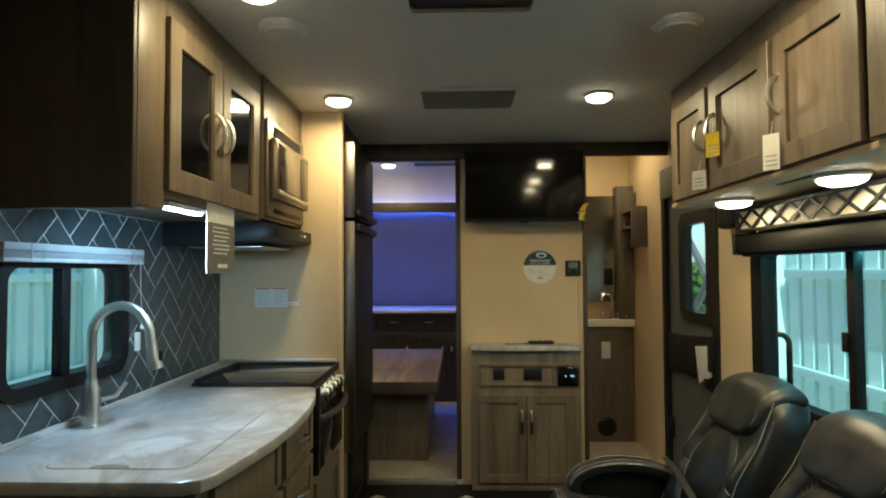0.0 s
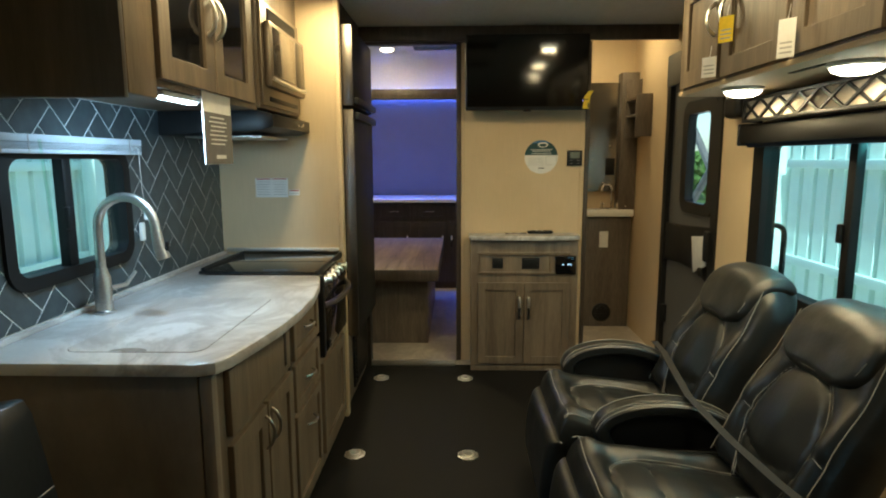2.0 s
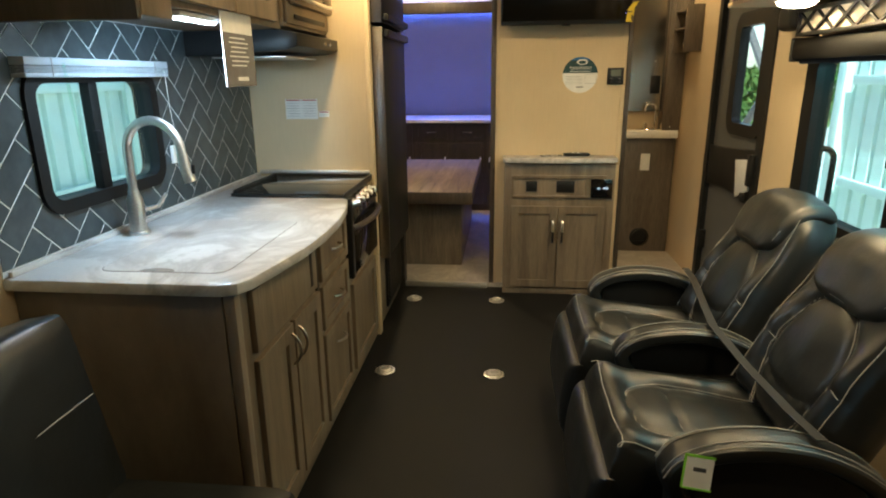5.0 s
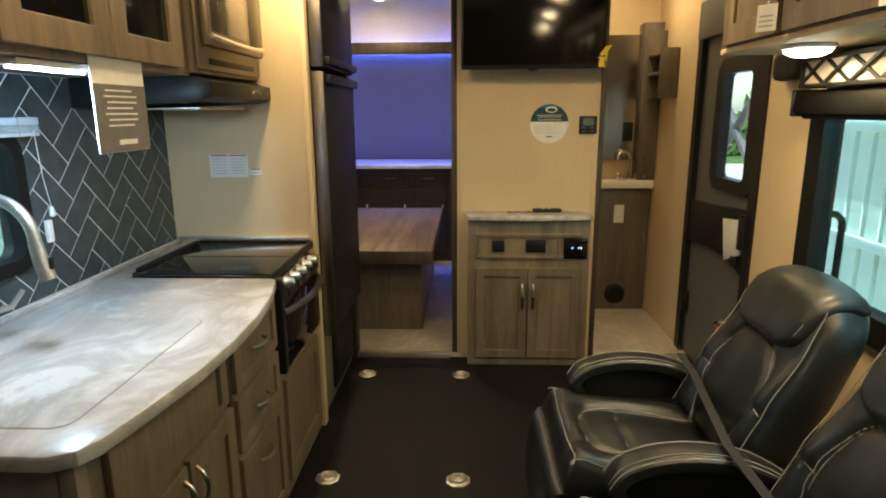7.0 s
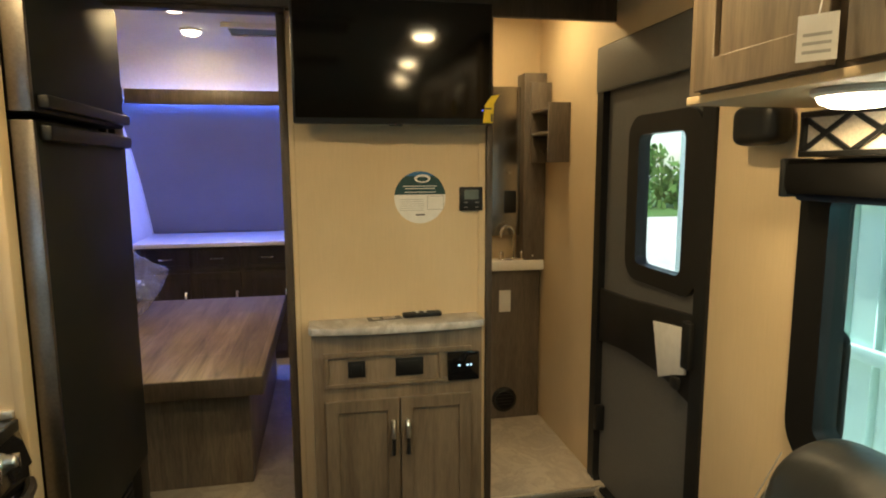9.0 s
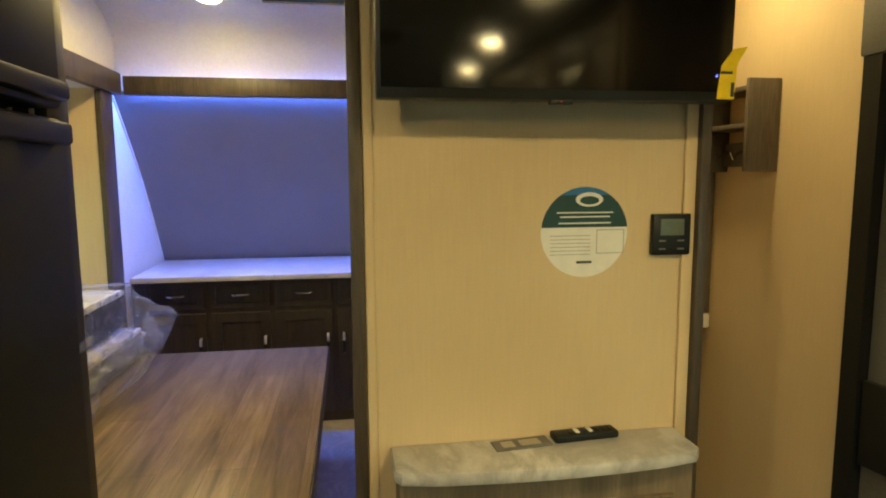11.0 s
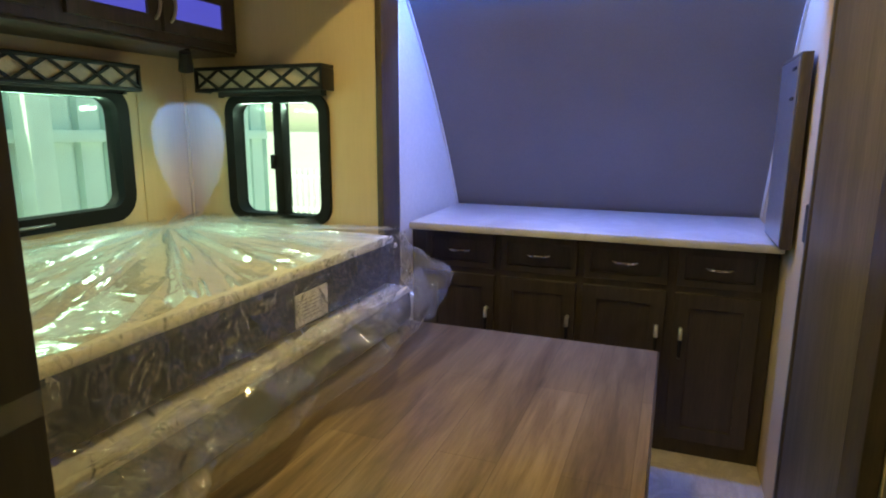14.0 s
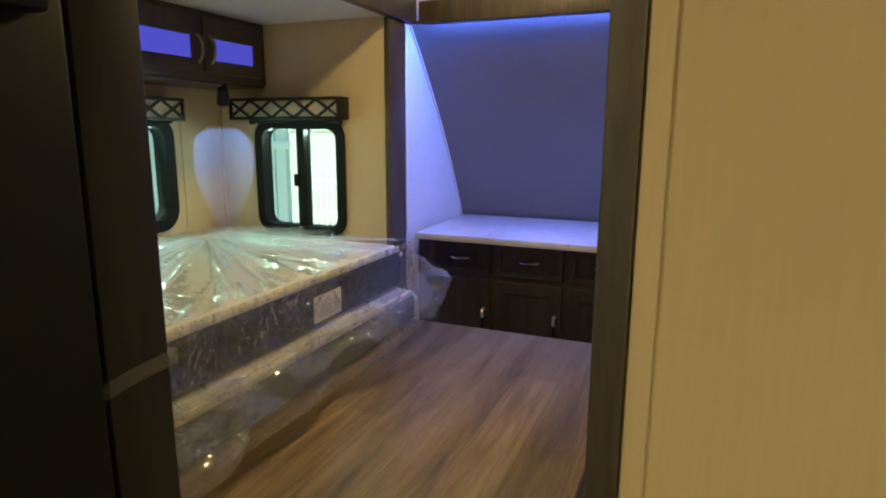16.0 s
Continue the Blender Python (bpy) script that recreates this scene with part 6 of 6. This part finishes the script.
wr = thing("wardrobe_unit", (-0.45, 6.6, 0.03), "dark wooden wardrobe row with four drawers and doors", "cabinet")
WY = 6.40
part("carcass", boxes((BX0 + 0.005, 0.297, WY, 7.03, 0.03, 0.955, 0.003)), "dark", wr)
xs = [(-1.18, -0.845), (-0.815, -0.475), (-0.445, -0.105), (-0.07, 0.245)]
for i, (x0, x1) in enumerate(xs):
    d = framed("drawer_front", shaker_y, "dark", wr, WY, x0, x1, 0.775, 0.935, rail=0.03)
    xc = (x0 + x1) / 2
    part("handle", arc_pull((xc - 0.05, WY - 0.018, 0.855), (xc + 0.05, WY - 0.018, 0.855), (0, -0.026, 0), 0.0065), "chrome", d, "chrome bow handle")
    d = framed("cabinet_door", shaker_y, "dark", wr, WY, x0, x1, 0.10, 0.745, rail=0.06)
    hx = x1 - 0.03 if i < 3 else x0 + 0.03
    part("handle", tube(bmesh.new(), [(hx, WY - 0.018, 0.593), (hx, WY - 0.036, 0.595), (hx, WY - 0.045, 0.583), (hx, WY - 0.045, 0.555)], 0.0085, 12), "bright", d, "bright chrome pull end")
    part("handle_grip", tube(bmesh.new(), [(hx, WY - 0.045, 0.555), (hx, WY - 0.045, 0.48), (hx, WY - 0.018, 0.47)], 0.007, 10), "black", d, "dark grip")
solid("wardrobe_worktop", prism(bmesh.new(), [(BX0 + 0.05, 6.262), (0.287, 6.262), (0.287, 7.02), (BX0 + 0.014, 7.02)], "z", 0.956, 0.99, 0.006), "marble_pale", "pale marbled top of the wardrobe row", "worktop")
ld = thing("blue_led_strip", (-0.45, 6.275, 1.98), "blue LED strip behind the beam", "lamp")
part("strip", boxes((-1.15, 0.28, 6.262, 6.27, 2.012, 2.03)), "ledblue", ld, smooth=None)
lamp("blue_led_light", -0.45, 6.283, 2.022, 17.0, 1.44, (0.075, 0.165, 1.0), (-0.45, 6.5, 0.9), "RECTANGLE", 0.02)

# shallow wood-edged panel on the alcove wall
mp = thing("wall_panel", (0.28, 6.3, 0.991), "wood-edged grey panel fixed beside the wardrobe top", "panel")
part("board", boxes((0.25, 0.286, 6.15, 6.53, 0.992, 1.655, 0.003)), "trim", mp)
part("face", boxes((0.2465, 0.2495, 6.165, 6.52, 1.0, 1.64, 0.001)), "steel", mp, "grey metal face", smooth=None)
for z in (1.60, 1.50):
    part("hinge", boxes((0.2435, 0.2463, 6.19, 6.26, z, z + 0.012, 0.001)), "black", mp)
for y, z in ((5.95, 1.05), (5.86, 1.06)):
    solid("light_switch", boxes((0.286, 0.2995, y, y + 0.05, z, z + 0.12, 0.003)), "black", "black wall switch plate", "switch", "bedroom switches")

# wooden door in the corridor wall
sd = thing("bath_side_door", (0.285, 5.5, 0.031), "closed brown wooden door to the bathroom", "door", kind="structure")
part("door_leaf", boxes((0.268, 0.2985, 5.205, 5.80, 0.04, 2.02, 0.003)), "bath_panel", sd)
for y0, y1 in ((5.08, 5.2), (5.805, 5.83)):
    part("door_frame", boxes((0.262, 0.2988, y0, y1, 0.031, 2.085, 0.004)), "trim", sd, "dark wood jamb")
part("door_head", boxes((0.262, 0.2988, 5.2005, 5.8045, 2.025, 2.085, 0.004)), "trim", sd)

# overhead cabinet of the bed
ob_ = thing("bed_overhead_cabinet", (-2.0, 5.1, 1.70), "dark overhead cabinet with glass doors above the bed", "cabinet")
OX = -1.86
part("carcass", boxes((SX + 0.001, OX, SY0 + 0.005, SY1 - 0.004, 1.705, SZ1 - 0.002, 0.003)), "trim", ob_)
part("bottom_board", boxes((SX + 0.001, OX - 0.01, SY0 + 0.005, SY1 - 0.004, 1.692, 1.7045, 0.003)), "trim", ob_)
for y0, y1, hy in ((5.56, 5.92, 5.59), (5.185, 5.545, 5.52), (4.76, 5.12, 4.79), (4.385, 4.745, 4.72)):
    bm = eased(ring(bmesh.new(), square(y0, y1, 1.735, 1.96), square(y0 + 0.055, y1 - 0.055, 1.785, 1.875), "x", OX, OX + 0.018))
    d = part("cabinet_door", bm, "trim", ob_)
    part("glass_panel", boxes((OX + 0.004, OX + 0.008, y0 + 0.055, y1 - 0.055, 1.785, 1.875)), "bluepane", d, "glass panel with a blue glow of its own", smooth=None)
    part("handle", arc_pull((OX + 0.018, hy, 1.77), (OX + 0.018, hy, 1.88), (0.028, 0, 0), 0.006), "bronze", d)
rl = thing("reading_lamp", (-1.88, 5.70, 1.692), "small black reading spotlight under the overhead cabinet", "lamp")
part("stem", tube(bmesh.new(), [(-1.88, 5.70, 1.692), (-1.875, 5.69, 1.65)], 0.012, 12), "black", rl)
part("head", tube(bmesh.new(), [(-1.83, 5.635, 1.672), (-1.853, 5.658, 1.61)], 0.022, 14, 0.028), "black", rl)
spot = new("reading_light", bpy.data.lights.new("reading_light", "SPOT"))
spot.data.energy, spot.data.spot_size, spot.data.spot_blend, spot.data.shadow_soft_size, spot.data.color = 7.0, radians(44), 0.12, 0.008, (0.12, 0.25, 1.0)
spot.matrix_world = look((-1.855, 5.66, 1.60), (-2.16, 5.965, 1.305))

solid("trim_slide_corner", boxes((SX + 0.0005, SX + 0.012, SY1 - 0.012, SY1 - 0.0005, 1.0, 1.69, 0.002)), "wall", "narrow corner strip of the slide-out", "trim", kind="structure")
solid("trim_slide_seam", boxes((SX + 0.0005, SX + 0.004, 5.70, 5.712, 1.0, 1.53, 0.001)), "wall", "narrow seam strip beside the window", "trim", kind="structure")

# mattresses in packing film
MX0, MX1, MY0, MY1 = -2.13, -1.10, 4.34, 5.90


def mattress(z0, z1, x1, y1, label):
    m_ = thing("mattress", ((MX0 + x1) / 2, (MY0 + y1) / 2, z0), label, "mattress")
    h = z1 - z0
    part("border", cushion(bmesh.new(), x1 - MX0, y1 - MY0, h * 0.9, 0.03, (0.008, 0.008, 0), pose((MX0 + x1) / 2, (MY0 + y1) / 2, z0 + h * 0.45), 9), "navy", m_, "navy fabric border")
    part("top_quilt", cushion(bmesh.new(), x1 - MX0 - 0.01, y1 - MY0 - 0.01, h * 0.24, 0.022, (0, 0, 0.014), pose((MX0 + x1) / 2, (MY0 + y1) / 2, z1 - h * 0.12), 9), "quilt", m_, "cream quilted top")
    part("piping", tube(bmesh.new(), [(u, v, z1 - h * 0.23) for u, v in rounded(MX0 - 0.006, x1 + 0.006, MY0 - 0.006, y1 + 0.006, 0.04)], 0.007, 8), "white", m_, "white piping")
    return m_


mt = mattress(0.81, 1.0, MX1, MY1, "cream quilted mattress with navy border in clear plastic")
part("care_label", boxes((MX1 + 0.006, MX1 + 0.011, 5.20, 5.37, 0.835, 0.93, 0.001)), "paper", mt, "white printed care label")
for i in range(6):
    part("text_line", boxes((MX1 + 0.0111, MX1 + 0.0116, 5.23, 5.33 - 0.015 * (i % 3), 0.852 + 0.011 * i, 0.8555 + 0.011 * i)), "pale_ink", mt, smooth=None)
mattress(0.645, 0.795, MX1 + 0.06, MY1 + 0.02, "lower navy mattress layer in clear plastic")


wrap = thing("mattress_film", (MX1, 5.1, 0.64), "clear creased packing film draped over the mattresses", "packing film")


def clamp01(x):
    return max(0.0, min(1.0, x))


def film_sheet(name, fn, nu, nv, amp, seed, label, mat="film", grain=(9, 9, 9)):
    """A creased sheet; fn gives the smooth place, the outward direction and the looseness at u, v in 0..1."""
    bm = bmesh.new()
    grid = []
    for i in range(nu + 1):
        row = []
        for j in range(nv + 1):
            p, nrm, pull = fn(i / nu, j / nv)
            q = Vector((p[0] * grain[0] + seed, p[1] * grain[1], p[2] * grain[2]))
            d = (1 - 2 * abs(noise.noise(q))) * 0.5 + (1 - 2 * abs(noise.noise(q * 2.3 + Vector((7, 3, 1))))) * 0.25 + noise.noise(q * 0.45) * 0.5
            row.append(bm.verts.new(Vector(p) + Vector(nrm) * amp * pull * d))
        grid.append(row)
    for i in range(nu):
        for j in range(nv):
            bm.faces.new((grid[i][j], grid[i + 1][j], grid[i + 1][j + 1], grid[i][j + 1]))
    return part(name, bm, mat, wrap, label, smooth=50)


def top_film(u, v):
    x = MX0 + (MX1 - MX0 + 0.012) * u
    y = MY0 + (MY1 - MY0 + 0.01) * v
    cx, cy = -1.98, 5.62
    a = math.atan2(y - cy, x - cx)
    d = math.hypot(x - cx, y - cy)
    w1 = a * 13 + 1.5 * noise.noise(Vector((a * 3, d * 0.6, 0)))
    w2 = a * 31 + 2.2 * noise.noise(Vector((a * 6, d * 1.1, 3)))
    broken = clamp01(0.45 + 1.9 * noise.noise(Vector((a * 8, d * 3.2, 9))))
    fan = 0.027 * (1 - abs(math.sin(w1))) ** 4 + 0.016 * (1 - abs(math.sin(w2))) ** 5 * broken
    facet = 0.004 * (1 - abs(2 * noise.noise(Vector((a * 5 + 4, d * 4.5, 5))))) ** 4 * clamp01(d - 0.35)
    return (x, y, 1.013 + fan * clamp01(d * 4) * clamp01(1.5 - 0.5 * d) + facet), (0, 0, 1), 0.3


film_sheet("top_sheet", top_film, 190, 280, 0.004, 0.0, "creased film over the quilted top")


def side_film(u, v):
    """The tight film down the upper mattress."""
    y = MY0 + 1.60 * u
    slack = 0.012 + 0.03 * v * v
    return (MX1 + 0.016 + slack * v, y, 1.010 - 0.20 * v), (1, 0, 0.2), 0.12 + 0.35 * v


film_sheet("side_sheet", side_film, 240, 44, 0.045, 4.0, "creased film hanging down the upper mattress", "hazy_film", (5, 8, 5))


def puff_film(u, v):
    """The loose bag below it, blown out over the lower mattress and the deck."""
    y = MY0 + 1.60 * u
    e = clamp01((y - 5.25) / 0.69)
    zb = 0.638 + 0.05 * e * e
    out = math.sin(math.pi * clamp01(0.18 + 0.82 * v)) ** 0.7
    x = MX1 + 0.045 + (0.115 + 0.045 * math.sin(u * 9 + 1) + 0.03 * math.sin(u * 23)) * out * (1 - 0.55 * e) + 0.07 * v
    return (x, y, 0.845 - (0.845 - zb) * v + 0.02 * math.sin(u * 14) * (1 - v)), (0.85, 0, 0.5), (0.35 + 0.65 * out) * (1 - 0.6 * e)


film_sheet("loose_sheet", puff_film, 240, 70, 0.075, 13.0, "loose billowing film over the lower mattress", "puff_film", (4, 3.2, 7))


def hem_film(u, v):
    """The bunched hem along the foot of the upper mattress."""
    y = MY0 + 1.45 * u
    a = math.pi * (1.1 * v - 0.3)
    fat = 0.018 + 0.007 * math.sin(u * 31) + 0.005 * math.sin(u * 73 + 2)
    sag = 0.012 * math.sin(u * 12 + 1) - 0.018 * (1 - u)
    return (MX1 + 0.052 + fat * math.cos(a), y, 0.818 + sag - 1.6 * fat * math.sin(a)), (math.cos(a), 0, -math.sin(a)), 0.8


film_sheet("hem", hem_film, 260, 12, 0.02, 31.0, "bunched shiny hem of the film", "puff_film", (14, 22, 14))


def corner_film(u, v):
    reach = 0.19 * (v / 0.36 if v < 0.36 else 1 - 0.42 * (v - 0.36) / 0.64) + 0.006
    fold = 0.02 * math.sin(v * 13 + u * 5) * u + 0.012 * math.sin(v * 29) * u
    return (MX1 + 0.01 + reach * u, MY1 + 0.012 + 0.05 * u + fold, 1.0 - 0.345 * v - 0.05 * u * (1 - v)), (0.2, 0.95, 0.1), 0.35 + 0.65 * u


film_sheet("bag_corner", corner_film, 60, 80, 0.034, 9.0, "clear bag corner sticking out past the mattress", "bag_film")


def tail_film(u, v):
    back = max(0.0, u - 0.6)
    return (-0.556 - 0.35 * back, 3.995 + 0.21 * u, 1.165 + 0.012 * math.sin(u * 3) - 0.10 * back + 0.022 * v), (1, 0.2, 0), 0.4


film_sheet("loose_tail", tail_film, 30, 8, 0.004, 21.0, "thin clear film tail by the doorway jamb", "film", (30, 30, 30))

# ---- herringbone tiles ----
tw = thing("tile_backsplash", (XL + 0.005, 2.36, 0.905), "dark slate herringbone tiles with pale grout behind the worktop", "backsplash", kind="structure")
part("grout_bed", boxes((XL + 0.001, XL + 0.005, 1.50, KWIN[0] - 0.02, 0.906, 1.60), (XL + 0.001, XL + 0.005, KWIN[1] + 0.02, 3.217, 0.906, 1.60),
                        (XL + 0.001, XL + 0.005, KWIN[0] - 0.02, KWIN[1] + 0.02, 0.906, KWIN[2] - 0.02), (XL + 0.001, XL + 0.005, KWIN[0] - 0.02, KWIN[1] + 0.02, KWIN[3] + 0.02, 1.60)), "grout", tw, "pale grout", smooth=None)
TL, TW, GR = 0.172, 0.086, 0.005


def clip(poly, nx, ny, d):
    """Keeps the part of a polygon where nx * u + ny * v <= d."""
    out = []
    for i, p in enumerate(poly):
        q = poly[(i + 1) % len(poly)]
        a, b = nx * p[0] + ny * p[1] - d, nx * q[0] + ny * q[1] - d
        if a <= 0:
            out.append(p)
        if (a < 0 < b) or (b < 0 < a):
            t = a / (a - b)
            out.append((p[0] + t * (q[0] - p[0]), p[1] + t * (q[1] - p[1])))
    return out


def area(poly):
    return abs(sum(p[0] * q[1] - q[0] * p[1] for p, q in zip(poly, poly[1:] + poly[:1]))) / 2


c45 = math.sqrt(0.5)
tiles = []
for i in range(-30, 31):
    for j in range(-14, 15):
        # a stair of tile pairs: one lying, one standing
        ox, oy = i * TW + j * 2 * TW, i * TW - j * 2 * TW
        for w, h, px, py in ((TL, TW, ox, oy), (TW, TL, ox, oy + TW)):
            g = GR / 2
            quad = [(px + g, py + g), (px + w - g, py + g), (px + w - g, py + h - g), (px + g, py + h - g)]
            tiles.append([(2.3 + (u - v) * c45, 1.2 + (u + v) * c45) for u, v in quad])
for poly in tiles:
    for nx, ny, d in ((-1, 0, -1.502), (1, 0, 3.215), (0, -1, -0.924), (0, 1, 1.598)):
        poly = clip(poly, nx, ny, d) if len(poly) > 2 else []
    if len(poly) < 3 or area(poly) < 0.0002:
        continue
    if all(KWIN[0] - 0.03 < u < KWIN[1] + 0.03 and KWIN[2] - 0.03 < v < KWIN[3] + 0.03 for u, v in poly):
        continue
    pieces = [poly]
    if any(KWIN[0] < u < KWIN[1] and KWIN[2] < v < KWIN[3] for u, v in poly) or (KWIN[0] < sum(u for u, v in poly) / len(poly) < KWIN[1] and KWIN[2] < sum(v for u, v in poly) / len(poly) < KWIN[3]):
        pieces = [clip(poly, 1, 0, KWIN[0] - 0.02), clip(poly, -1, 0, -KWIN[1] - 0.02)]
        mid = clip(clip(poly, -1, 0, -KWIN[0] + 0.02), 1, 0, KWIN[1] + 0.02)
        pieces += [clip(mid, 0, 1, KWIN[2] - 0.02), clip(mid, 0, -1, -KWIN[3] - 0.02)] if len(mid) > 2 else []
    for p in pieces:
        if len(p) > 2 and area(p) > 0.0002:
            part("tile", prism(bmesh.new(), p, "x", XL + 0.0045, XL + 0.0068), "slate", tw, smooth=None)
